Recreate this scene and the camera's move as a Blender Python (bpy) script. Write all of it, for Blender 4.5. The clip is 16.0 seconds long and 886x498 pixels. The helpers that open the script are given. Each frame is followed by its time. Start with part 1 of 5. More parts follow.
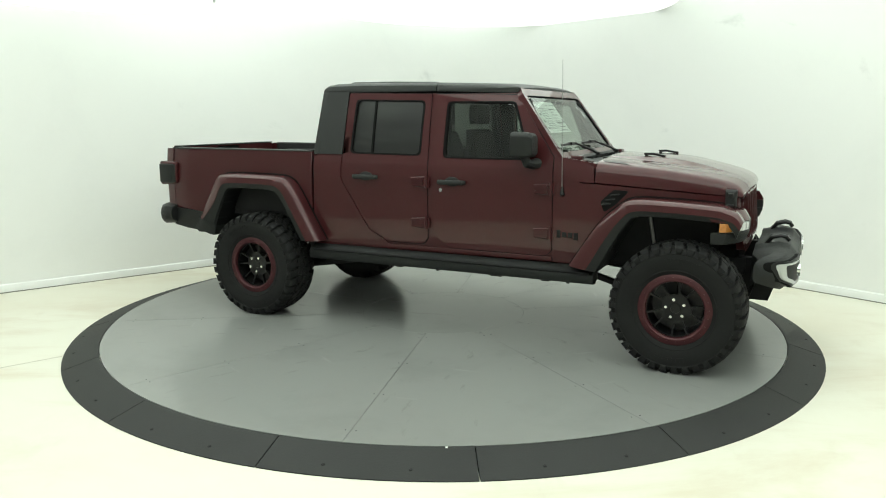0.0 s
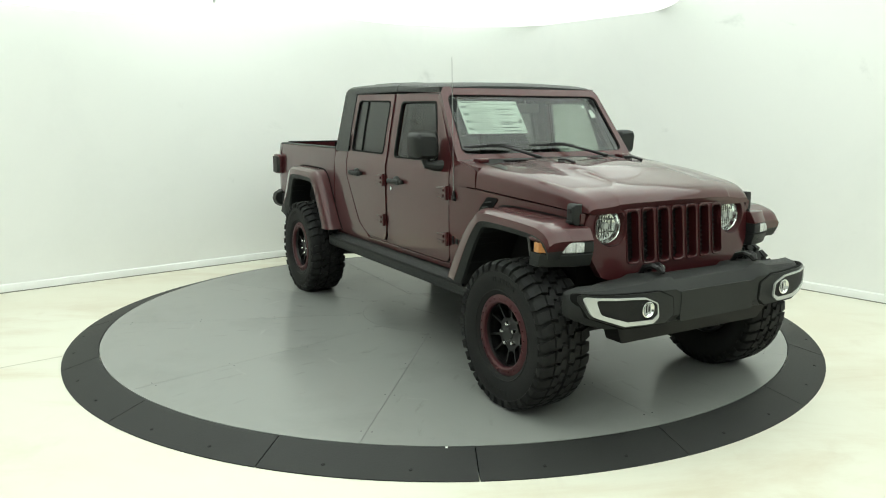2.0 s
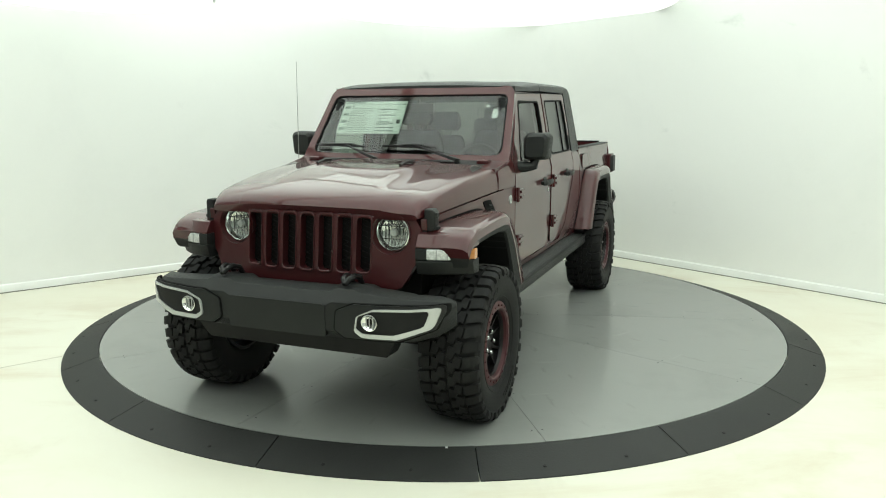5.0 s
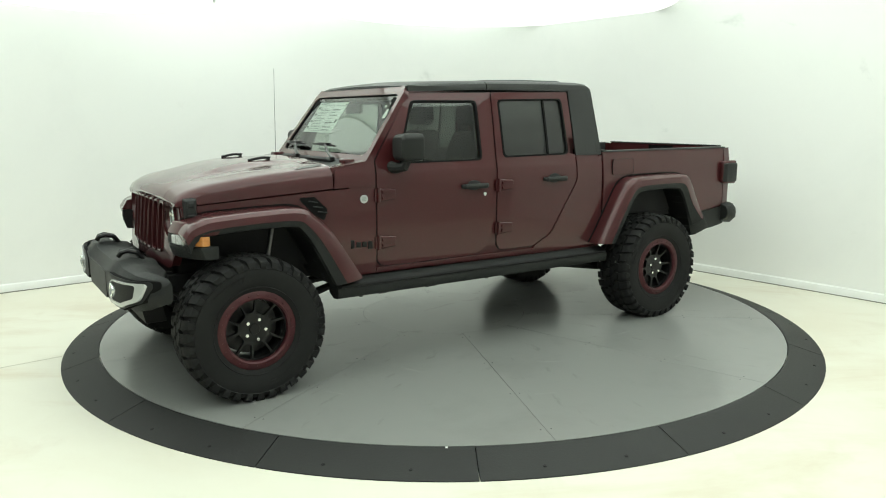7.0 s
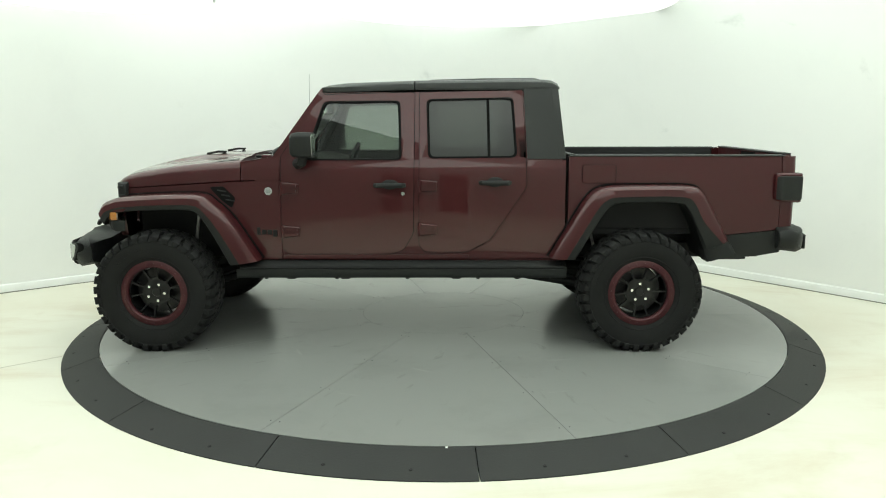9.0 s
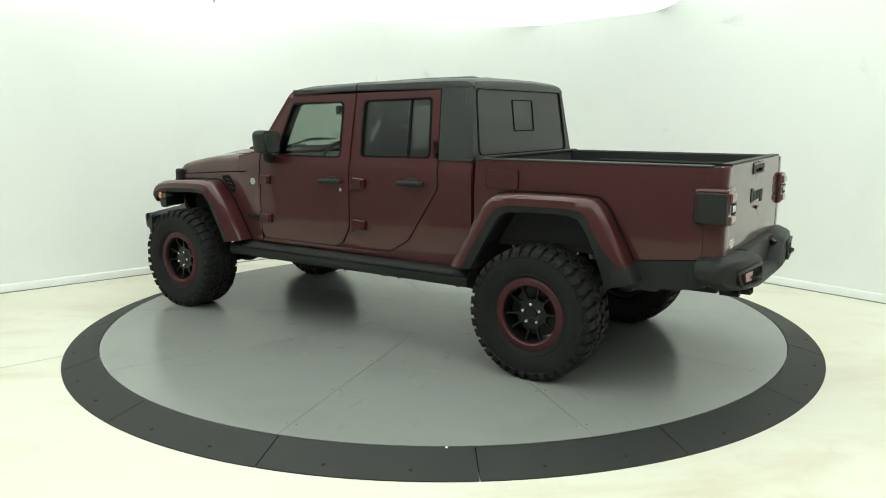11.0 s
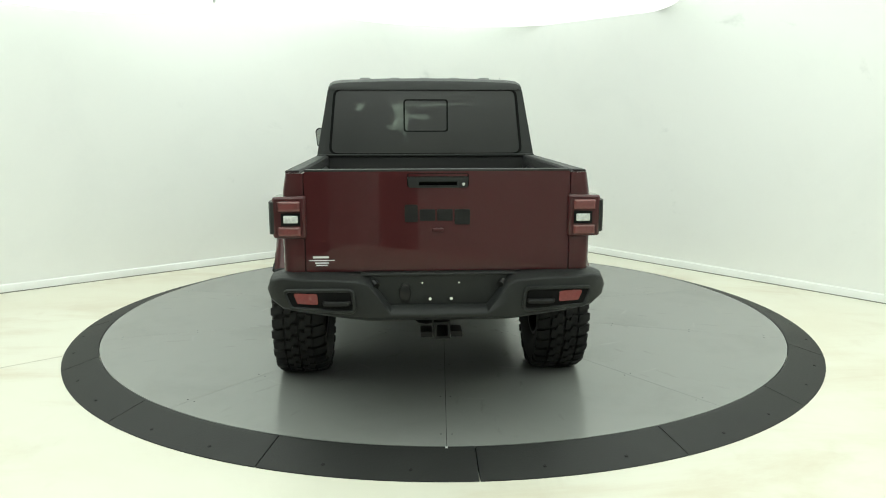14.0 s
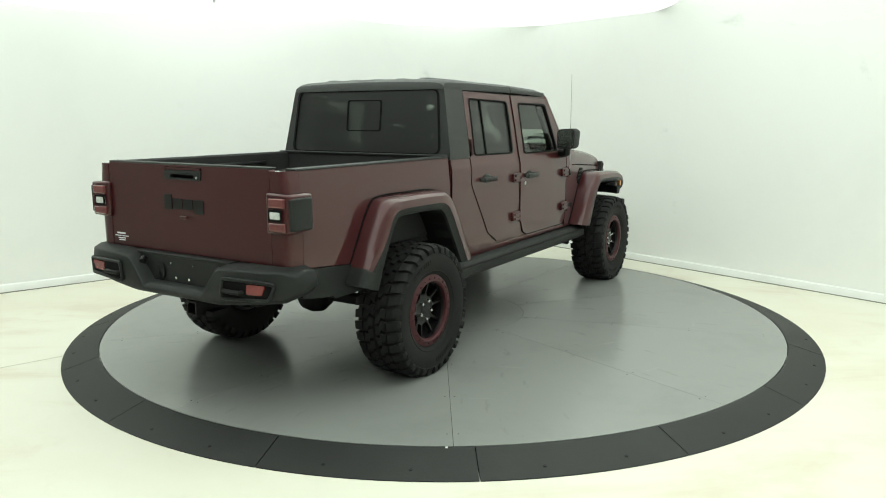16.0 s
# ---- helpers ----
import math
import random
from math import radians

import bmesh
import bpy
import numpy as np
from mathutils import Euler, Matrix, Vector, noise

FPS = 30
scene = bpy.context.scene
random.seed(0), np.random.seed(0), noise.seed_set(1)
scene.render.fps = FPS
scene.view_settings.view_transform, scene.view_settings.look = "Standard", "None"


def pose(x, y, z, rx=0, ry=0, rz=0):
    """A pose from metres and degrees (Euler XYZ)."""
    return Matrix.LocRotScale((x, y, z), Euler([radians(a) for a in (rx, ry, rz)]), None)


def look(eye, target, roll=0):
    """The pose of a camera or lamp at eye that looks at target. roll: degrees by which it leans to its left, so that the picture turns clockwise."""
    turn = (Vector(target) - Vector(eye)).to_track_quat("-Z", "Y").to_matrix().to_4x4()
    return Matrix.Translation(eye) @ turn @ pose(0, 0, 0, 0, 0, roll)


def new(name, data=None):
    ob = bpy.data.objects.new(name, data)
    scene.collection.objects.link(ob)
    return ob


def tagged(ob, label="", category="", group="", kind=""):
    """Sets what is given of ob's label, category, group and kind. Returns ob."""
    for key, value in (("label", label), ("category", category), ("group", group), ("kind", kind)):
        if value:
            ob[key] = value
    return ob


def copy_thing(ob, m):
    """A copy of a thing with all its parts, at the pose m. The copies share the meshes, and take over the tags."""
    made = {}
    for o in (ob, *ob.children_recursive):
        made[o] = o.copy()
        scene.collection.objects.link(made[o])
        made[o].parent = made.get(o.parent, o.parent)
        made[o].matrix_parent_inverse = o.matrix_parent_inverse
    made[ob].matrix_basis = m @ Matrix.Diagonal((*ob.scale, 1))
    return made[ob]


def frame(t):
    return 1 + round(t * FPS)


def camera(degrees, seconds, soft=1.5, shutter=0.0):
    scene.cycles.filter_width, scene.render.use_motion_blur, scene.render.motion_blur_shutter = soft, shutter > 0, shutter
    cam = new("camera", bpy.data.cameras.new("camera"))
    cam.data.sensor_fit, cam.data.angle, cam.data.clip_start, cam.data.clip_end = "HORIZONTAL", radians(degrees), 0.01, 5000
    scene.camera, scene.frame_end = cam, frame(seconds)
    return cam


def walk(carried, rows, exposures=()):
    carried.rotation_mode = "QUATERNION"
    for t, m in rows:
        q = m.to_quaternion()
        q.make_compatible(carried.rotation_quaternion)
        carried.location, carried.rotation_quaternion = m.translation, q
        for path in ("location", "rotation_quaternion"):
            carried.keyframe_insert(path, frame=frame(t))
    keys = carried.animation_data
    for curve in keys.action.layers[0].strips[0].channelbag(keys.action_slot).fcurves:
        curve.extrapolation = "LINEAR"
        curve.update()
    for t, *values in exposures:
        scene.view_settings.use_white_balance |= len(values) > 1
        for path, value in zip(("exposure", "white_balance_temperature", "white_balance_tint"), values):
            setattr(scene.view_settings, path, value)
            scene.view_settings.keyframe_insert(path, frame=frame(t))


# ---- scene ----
# A pickup truck turns on a round display table in the corner of a white photo room. The camera stands still.
# World: origin on the table's axis, floor at z = 0; the corner of the room lies towards +y.
TABLE_Z = 0.071
cam = camera(60.96, 16.0, soft=1.05)
EYE = Vector((0.0, -6.404, 1.677 + TABLE_Z))
PITCH, YAW = radians(9.98), radians(-0.018)
AIM = EYE + Vector((math.sin(YAW) * math.cos(PITCH), math.cos(YAW) * math.cos(PITCH), -math.sin(PITCH)))
walk(cam, [(0.0, look(EYE, AIM, -0.055)), (16.0, look(EYE, AIM, -0.055))], exposures=[(0.0, 0.0, 6500, 10), (16.0, 0.0, 6500, 10)])

# heading of the table and the truck on it: seconds, degrees
TURN = [(0.0, 333.86), (0.5, 325.43), (1.0, 316.97), (1.5, 308.45), (2.0, 299.82), (2.5, 291.19), (3.0, 282.59), (3.5, 273.99),
        (4.0, 265.39), (5.25, 243.65), (6.5, 221.95), (7.0, 213.40), (7.5, 204.94), (8.0, 196.56), (8.5, 188.19), (9.0, 179.77),
        (10.25, 158.63), (11.5, 137.46), (12.0, 128.80), (12.5, 119.95), (13.0, 111.03), (13.5, 102.18), (14.0, 93.36), (14.5, 84.61),
        (15.0, 75.79), (15.5, 66.96), (16.0, 58.09)]
TRUCK_ON_TABLE = pose(0, 0.176, 0)

# ---- world and light ----
world = bpy.data.worlds.new("world")
scene.world = world
world.use_nodes = True
world.node_tree.nodes["Background"].inputs[0].default_value = (0.9, 1.0, 0.92, 1)
world.node_tree.nodes["Background"].inputs[1].default_value = 0.05

LIGHT = (0.920, 1.0, 0.940)


# ---- materials ----
def mat(name):
    m = bpy.data.materials.new(name)
    m.use_nodes = True
    nt = m.node_tree
    return m, nt, nt.nodes["Principled BSDF"]


def link(nt, a, b):
    nt.links.new(a, b)


def node(nt, kind, **values):
    n = nt.nodes.new(kind)
    for k, v in values.items():
        n.inputs[k.replace("_", " ")].default_value = v
    return n


def surface(name, color, rough=0.5, metal=0.0, vary=0.06, scale=3.0, grain=0.0, grain_scale=200.0, coat=0.0, dirt=None, rough_vary=0.05, spec=0.5):
    """A painted, plastic, metal or stone surface with mottling at a large and a fine scale and a fine relief."""
    m, nt, b = mat(name)
    co = nt.nodes.new("ShaderNodeTexCoord")
    big = node(nt, "ShaderNodeTexNoise", Scale=scale, Detail=6.0, Roughness=0.6)
    fine = node(nt, "ShaderNodeTexNoise", Scale=grain_scale, Detail=3.0)
    link(nt, co.outputs["Object"], big.inputs["Vector"])
    link(nt, co.outputs["Object"], fine.inputs["Vector"])
    ramp = nt.nodes.new("ShaderNodeValToRGB")
    ramp.color_ramp.elements[0].position, ramp.color_ramp.elements[1].position = 0.3, 0.72
    lo = dirt if dirt else [c * (1 - vary) for c in color]
    ramp.color_ramp.elements[0].color = (*lo, 1)
    ramp.color_ramp.elements[1].color = (*[min(1, c * (1 + vary * 0.6)) for c in color], 1)
    link(nt, big.outputs["Fac"], ramp.inputs[0])
    link(nt, ramp.outputs[0], b.inputs["Base Color"])
    mr = node(nt, "ShaderNodeMapRange")
    mr.inputs["To Min"].default_value, mr.inputs["To Max"].default_value = max(0.02, rough - rough_vary), min(1, rough + rough_vary)
    link(nt, big.outputs["Fac"], mr.inputs["Value"])
    link(nt, mr.outputs[0], b.inputs["Roughness"])
    b.inputs["Metallic"].default_value = metal
    b.inputs["Specular IOR Level"].default_value = spec
    if coat:
        b.inputs["Coat Weight"].default_value, b.inputs["Coat Roughness"].default_value = coat, 0.04
    if grain:
        bump = node(nt, "ShaderNodeBump", Strength=grain, Distance=0.002)
        link(nt, fine.outputs["Fac"], bump.inputs["Height"])
        link(nt, bump.outputs["Normal"], b.inputs["Normal"])
    return m


def glass(name, tint, gloss=0.02, inner=None):
    """A thin pane's two materials: the outer face mirrors and tints, the other faces only tint."""
    m, nt, b = mat(name)
    nt.nodes.remove(b)
    out = nt.nodes["Material Output"]
    see = nt.nodes.new("ShaderNodeBsdfTransparent")
    see.inputs[0].default_value = (*tint, 1)
    shine = nt.nodes.new("ShaderNodeBsdfGlossy")
    shine.inputs["Roughness"].default_value = gloss
    face = node(nt, "ShaderNodeLayerWeight", Blend=0.5)
    steep = node(nt, "ShaderNodeMath")
    steep.operation = "POWER"
    steep.inputs[1].default_value = 5.0
    link(nt, face.outputs["Facing"], steep.inputs[0])
    amount = node(nt, "ShaderNodeMath")
    amount.operation = "MULTIPLY_ADD"
    amount.inputs[1].default_value, amount.inputs[2].default_value = 0.88, 0.08
    link(nt, steep.outputs[0], amount.inputs[0])
    mix = nt.nodes.new("ShaderNodeMixShader")
    link(nt, amount.outputs[0], mix.inputs[0])
    link(nt, see.outputs[0], mix.inputs[1])
    link(nt, shine.outputs[0], mix.inputs[2])
    link(nt, mix.outputs[0], out.inputs["Surface"])
    m2, nt, b = mat(name + "_inner")
    nt.nodes.remove(b)
    see = nt.nodes.new("ShaderNodeBsdfTransparent")
    see.inputs[0].default_value = (*(inner or tint), 1)
    link(nt, see.outputs[0], nt.nodes["Material Output"].inputs["Surface"])
    return [m, m2]


def glow(name, color, strength):
    m, nt, b = mat(name)
    b.inputs["Base Color"].default_value = (*color, 1)
    b.inputs["Emission Color"].default_value = (*color, 1)
    b.inputs["Emission Strength"].default_value = strength
    return m


def red_paint():
    """Dark maroon metallic lacquer under clear coat, with fine flake."""
    m, nt, b = mat("maroon_metallic_paint")
    co = nt.nodes.new("ShaderNodeTexCoord")
    flake = node(nt, "ShaderNodeTexVoronoi", Scale=900.0)
    link(nt, co.outputs["Object"], flake.inputs["Vector"])
    big = node(nt, "ShaderNodeTexNoise", Scale=1.5, Detail=4.0)
    link(nt, co.outputs["Object"], big.inputs["Vector"])
    mixc = nt.nodes.new("ShaderNodeMix")
    mixc.data_type = "RGBA"
    mixc.inputs["A"].default_value, mixc.inputs["B"].default_value = (0.043, 0.0078, 0.0090, 1), (0.068, 0.0125, 0.0143, 1)
    link(nt, flake.outputs["Color"], mixc.inputs["Factor"])
    link(nt, mixc.outputs["Result"], b.inputs["Base Color"])
    mr = node(nt, "ShaderNodeMapRange")
    mr.inputs["To Min"].default_value, mr.inputs["To Max"].default_value = 0.36, 0.46
    link(nt, big.outputs["Fac"], mr.inputs["Value"])
    link(nt, mr.outputs[0], b.inputs["Roughness"])
    b.inputs["Metallic"].default_value, b.inputs["Specular IOR Level"].default_value = 0.2, 0.15
    b.inputs["Coat Weight"].default_value, b.inputs["Coat Roughness"].default_value, b.inputs["Coat IOR"].default_value = 0.95, 0.015, 1.46
    return m


def stained(name, color, rough, stains, grain=0.12, grain_scale=25.0):
    """A painted plane with marks: stains of (colour, stretch, scale, from, to, amount), each a noise of its own."""
    m, nt, b = mat(name)
    co = nt.nodes.new("ShaderNodeTexCoord")
    last = nt.nodes.new("ShaderNodeRGB").outputs[0]
    last.default_value = (*color, 1)
    for k, (tone, stretch, scale, lo, hi, amount) in enumerate(stains):
        place = nt.nodes.new("ShaderNodeMapping")
        place.inputs["Location"].default_value = (3.7 * k, 1.9 * k, 0.6 * k)
        place.inputs["Rotation"].default_value = (0, 0, radians(-stretch[3]))
        place.inputs["Scale"].default_value = stretch[:3]
        link(nt, co.outputs["Object"], place.inputs["Vector"])
        big = node(nt, "ShaderNodeTexNoise", Scale=scale, Detail=8.0, Roughness=0.62, Distortion=0.4)
        link(nt, place.outputs[0], big.inputs["Vector"])
        mask = node(nt, "ShaderNodeMapRange")
        mask.interpolation_type = "SMOOTHSTEP"
        mask.inputs["From Min"].default_value, mask.inputs["From Max"].default_value, mask.inputs["To Max"].default_value = lo, hi, amount
        link(nt, big.outputs["Fac"], mask.inputs["Value"])
        mix = nt.nodes.new("ShaderNodeMix")
        mix.data_type = "RGBA"
        mix.inputs["B"].default_value = (*tone, 1)
        link(nt, mask.outputs[0], mix.inputs["Factor"])
        link(nt, last, mix.inputs["A"])
        last = mix.outputs["Result"]
    link(nt, last, b.inputs["Base Color"])
    fine = node(nt, "ShaderNodeTexNoise", Scale=grain_scale, Detail=4.0)
    link(nt, co.outputs["Object"], fine.inputs["Vector"])
    wear = node(nt, "ShaderNodeTexNoise", Scale=2.2, Detail=5.0)
    link(nt, co.outputs["Object"], wear.inputs["Vector"])
    gloss = node(nt, "ShaderNodeMapRange")
    gloss.inputs["To Min"].default_value, gloss.inputs["To Max"].default_value = rough * 0.88, rough * 1.14
    link(nt, wear.outputs["Fac"], gloss.inputs["Value"])
    link(nt, gloss.outputs[0], b.inputs["Roughness"])
    bump = node(nt, "ShaderNodeBump", Strength=grain, Distance=0.002)
    link(nt, fine.outputs["Fac"], bump.inputs["Height"])
    link(nt, bump.outputs["Normal"], b.inputs["Normal"])
    return m


PAINT = red_paint()
DECK = stained("grey_painted_deck", (0.243, 0.250, 0.238), 0.22,
               [((0.205, 0.210, 0.200), (1, 1, 1, 0), 1.1, 0.45, 0.75, 0.8), ((0.15, 0.15, 0.14), (1, 3.5, 1, 25), 2.4, 0.60, 0.74, 0.55),
                ((0.11, 0.11, 0.10), (1, 1, 1, 0), 26.0, 0.72, 0.77, 0.8), ((0.30, 0.30, 0.29), (5, 1, 1, 50), 2.0, 0.64, 0.75, 0.5)], 0.03, 90)
WALL = stained("white_painted_wall", (0.868, 0.876, 0.852), 0.75,
               [((0.82, 0.83, 0.81), (1, 1, 1, 0), 0.8, 0.45, 0.75, 0.6), ((0.56, 0.57, 0.56), (1, 1, 1.4, 0), 1.5, 0.64, 0.76, 0.40)], 0.15, 35)
FLOOR = stained("cream_painted_concrete", (0.745, 0.728, 0.622), 0.42,
                [((0.66, 0.61, 0.49), (1, 1, 1, 0), 0.5, 0.42, 0.72, 0.65), ((0.54, 0.44, 0.31), (0.6, 1.9, 1, 39.6), 0.9, 0.50, 0.74, 0.50),
                 ((0.60, 0.54, 0.43), (1.5, 0.8, 1, 39.6), 1.7, 0.56, 0.76, 0.4), ((0.42, 0.38, 0.31), (1, 1, 1, 0), 18.0, 0.72, 0.78, 0.6)])
BLACK_TRIM = surface("black_grained_plastic", (0.015, 0.0165, 0.0158), 0.52, spec=0.3, grain=0.5, grain_scale=500, vary=0.2)
HARDTOP = surface("black_textured_hardtop", (0.0155, 0.017, 0.0163), 0.44, spec=0.45, grain=0.6, grain_scale=420, vary=0.15)
BUMPER = surface("charcoal_bumper_plastic", (0.0158, 0.0172, 0.0166), 0.5, spec=0.28, grain=0.5, grain_scale=420, vary=0.15)
GLOSS_BLACK = surface("satin_black_metal", (0.007, 0.007, 0.007), 0.32, spec=0.35, vary=0.2)
RUBBER = surface("tyre_rubber", (0.0115, 0.0118, 0.0115), 0.7, spec=0.25, grain=0.5, grain_scale=160, vary=0.25, scale=9)
UNDER = surface("dark_chassis_coating", (0.007, 0.007, 0.007), 0.6, spec=0.3, vary=0.4, scale=12, grain=0.4, grain_scale=120)
LINER = surface("bed_liner_black", (0.014, 0.014, 0.014), 0.8, grain=0.8, grain_scale=350, vary=0.2)
ROTOR = surface("machined_iron", (0.045, 0.045, 0.044), 0.42, metal=0.8, vary=0.4, scale=30)
SEAM = surface("dark_seam", (0.004, 0.004, 0.004), 0.9, spec=0.2)
CHROME = surface("chrome", (0.75, 0.77, 0.75), 0.14, metal=1.0, vary=0.05)
SILVER = surface("silver_painted_bezel", (0.58, 0.60, 0.585), 0.25, metal=0.5, vary=0.05)
STEEL = surface("bare_steel", (0.35, 0.35, 0.34), 0.4, metal=0.9, vary=0.3, scale=30)
BEAD = surface("maroon_beadlock_ring", (0.064, 0.0125, 0.016), 0.42, metal=0.3, vary=0.15, scale=20)
SEAT = surface("black_seat_cloth", (0.014, 0.015, 0.015), 0.9, spec=0.15, grain=0.6, grain_scale=300, vary=0.2)
PAPER = surface("white_paper", (0.72, 0.76, 0.73), 0.8, vary=0.04)
INK = surface("grey_print", (0.15, 0.18, 0.17), 0.8)
INK_DARK = surface("dark_print", (0.035, 0.04, 0.038), 0.8)
WHITE_DECAL = surface("white_vinyl", (0.8, 0.8, 0.8), 0.5, vary=0.03)
RED_LENS = surface("red_lamp_lens", (0.15, 0.040, 0.038), 0.12, vary=0.15, scale=40, coat=0.6)
REFLECTOR_RED = surface("red_reflector", (0.17, 0.022, 0.022), 0.2, vary=0.15, scale=60, coat=0.4)
# dark grey of the unseen panels that the truck's paint mirrors
DARK_PANEL = surface("unseen_panel_dark_grey", (0.035, 0.036, 0.036), 0.5, vary=0.1)
CLEAR_LENS = surface("clear_lamp_lens", (0.60, 0.62, 0.60), 0.12, vary=0.35, scale=60, coat=0.8)
AMBER_LENS = surface("amber_lamp_lens", (0.50, 0.20, 0.045), 0.15, vary=0.15, scale=50, coat=0.8)
CLEAR_GLASS = glass("windscreen_glass", (0.83, 0.87, 0.84))
TINT_GLASS = glass("tinted_glass", (0.62, 0.66, 0.63))
DARK_GLASS = glass("privacy_glass", (0.17, 0.185, 0.175), 0.285, (0.97, 0.98, 0.97))
REAR_GLASS = glass("rear_window_glass", (0.172, 0.187, 0.177), 0.285, (0.97, 0.98, 0.97))
LENS_GLASS = glass("lamp_glass", (0.93, 0.95, 0.94))
RAMP = surface("black_rubber_ramp", (0.0185, 0.0193, 0.0185), 0.6, spec=0.35, vary=0.25, scale=2.5, grain=0.5, grain_scale=90)
JOINT = surface("joint_filler", (0.52, 0.49, 0.40), 0.7)
# grey that paints the shadow line at the skirting's foot
SKIRT_SHADOW = surface("skirting_shadow_grey", (0.24, 0.235, 0.20), 0.8, vary=0.2, scale=4)
SKIRT = surface("white_skirting", (0.84, 0.85, 0.83), 0.5, vary=0.04)
# greys of the unseen walls, set to dim the reflections in the truck
DIM = surface("unseen_wall_dim_grey", (0.27, 0.28, 0.275), 0.85, vary=0.1)
DULL = surface("unseen_wall_grey", (0.48, 0.49, 0.48), 0.8, vary=0.06)
CEILING = surface("white_ceiling", (0.83, 0.84, 0.82), 0.85, vary=0.02)
LAMP_FACE = glow("lamp_diffuser", LIGHT, 1.74)
SOFTBOX_FACE = glow("softbox_fabric", LIGHT, 1.27)


# ---- building helpers ----
def smooth(bm, angle=35):
    """Round shading but for edges sharper than the angle."""
    bm.normal_update()
    for f in bm.faces:
        f.smooth = True
    for e in bm.edges:
        e.smooth = len(e.link_faces) == 2 and e.calc_face_angle(0) < radians(angle)


def part(name, bm, material, parent=None, label="", bevel=0.0, at=None, segments=2, front=None):
    """Link a bmesh as ONE mesh object under a thing or a part; front: the way the first of two materials faces."""
    bmesh.ops.recalc_face_normals(bm, faces=bm.faces)
    if front is not None:
        bm.normal_update()
        for f in bm.faces:
            f.material_index = 0 if f.normal.dot(front) > 0.3 else 1
    smooth(bm)
    me = bpy.data.meshes.new(name)
    bm.to_mesh(me)
    bm.free()
    for mtl in (material if isinstance(material, (list, tuple)) else [material]):
        me.materials.append(mtl)
    ob = new(name, me)
    if bevel:
        mod = ob.modifiers.new("bevel", "BEVEL")
        mod.width, mod.segments, mod.limit_method, mod.angle_limit, mod.harden_normals = bevel, segments, "ANGLE", radians(35), False
    if at is not None:
        ob.matrix_basis = at
    if parent is not None:
        ob.parent = parent
    if label:
        ob["label"] = label
    return ob


def again(ob, m, parent=None):
    """A second piece on the same mesh, with its sub-parts, at the pose m under the parent."""
    o = copy_thing(ob, m)
    o.parent = parent if parent is not None else ob.parent
    return o


def loft(bm, rings, closed=True, caps=True):
    """Skin over rings of equally many points."""
    vs = [[bm.verts.new(p) for p in r] for r in rings]
    n = len(rings[0])
    for a, b in zip(vs, vs[1:]):
        for i in range(n if closed else n - 1):
            j = (i + 1) % n
            bm.faces.new((a[i], a[j], b[j], b[i]))
    if caps and closed:
        bm.faces.new(vs[0][::-1])
        bm.faces.new(vs[-1])
    return vs


def box(bm, x0, x1, y0, y1, z0, z1):
    loft(bm, [[(x, y0, z0), (x, y1, z0), (x, y1, z1), (x, y0, z1)] for x in (x0, x1)])
    return bm


def tube(bm, pts, r, n=10, caps=True):
    """A round bar along a line of points; r a number or one for each point."""
    pts = [Vector(p) for p in pts]
    rings, side = [], None
    for i, p in enumerate(pts):
        d = (pts[min(i + 1, len(pts) - 1)] - pts[max(i - 1, 0)]).normalized()
        if side is None:
            side = d.orthogonal().normalized()
        side = (side - d * side.dot(d)).normalized()
        up = d.cross(side)
        k = r[i] if isinstance(r, (list, tuple)) else r
        rings.append([p + k * (math.cos(a) * side + math.sin(a) * up) for a in (2 * math.pi * j / n for j in range(n))])
    loft(bm, rings, True, caps)
    return bm


def lathe(bm, prof, axis="y", n=48, closed=False):
    """Turn (radius, along) points round an axis through the origin."""
    rings = []
    for k in range(n):
        a = 2 * math.pi * k / n
        c, s = math.cos(a), math.sin(a)
        rings.append([(r * c, h, r * s) if axis == "y" else (r * c, r * s, h) if axis == "z" else (h, r * c, r * s) for r, h in prof])
    vs = [[bm.verts.new(p) for p in r] for r in rings]
    m = len(prof)
    for k in range(n):
        a, b = vs[k], vs[(k + 1) % n]
        for i in range(m if closed else m - 1):
            j = (i + 1) % m
            bm.faces.new((a[i], b[i], b[j], a[j]))
    bmesh.ops.remove_doubles(bm, verts=bm.verts, dist=1e-5)
    return bm


def rounded(poly, r, n=4):
    """A polygon with rounded corners; r one radius or one a corner."""
    out, k = [], len(poly)
    for i in range(k):
        p0, p, p1 = (Vector(poly[(i + d) % k]) for d in (-1, 0, 1))
        rr = r[i] if isinstance(r, (list, tuple)) else r
        a, b = p0 - p, p1 - p
        la, lb = a.length, b.length
        a.normalize(), b.normalize()
        half = a.angle(b) / 2
        t = min(rr / max(math.tan(half), 1e-3), la * 0.48, lb * 0.48)
        if rr <= 0 or t < 1e-4:
            out.append(tuple(p))
            continue
        q0, q1 = p + a * t, p + b * t
        for j in range(n + 1):
            u = j / n
            out.append(tuple(q0 * (1 - u) ** 2 + p * 2 * u * (1 - u) + q1 * u ** 2))
    return out


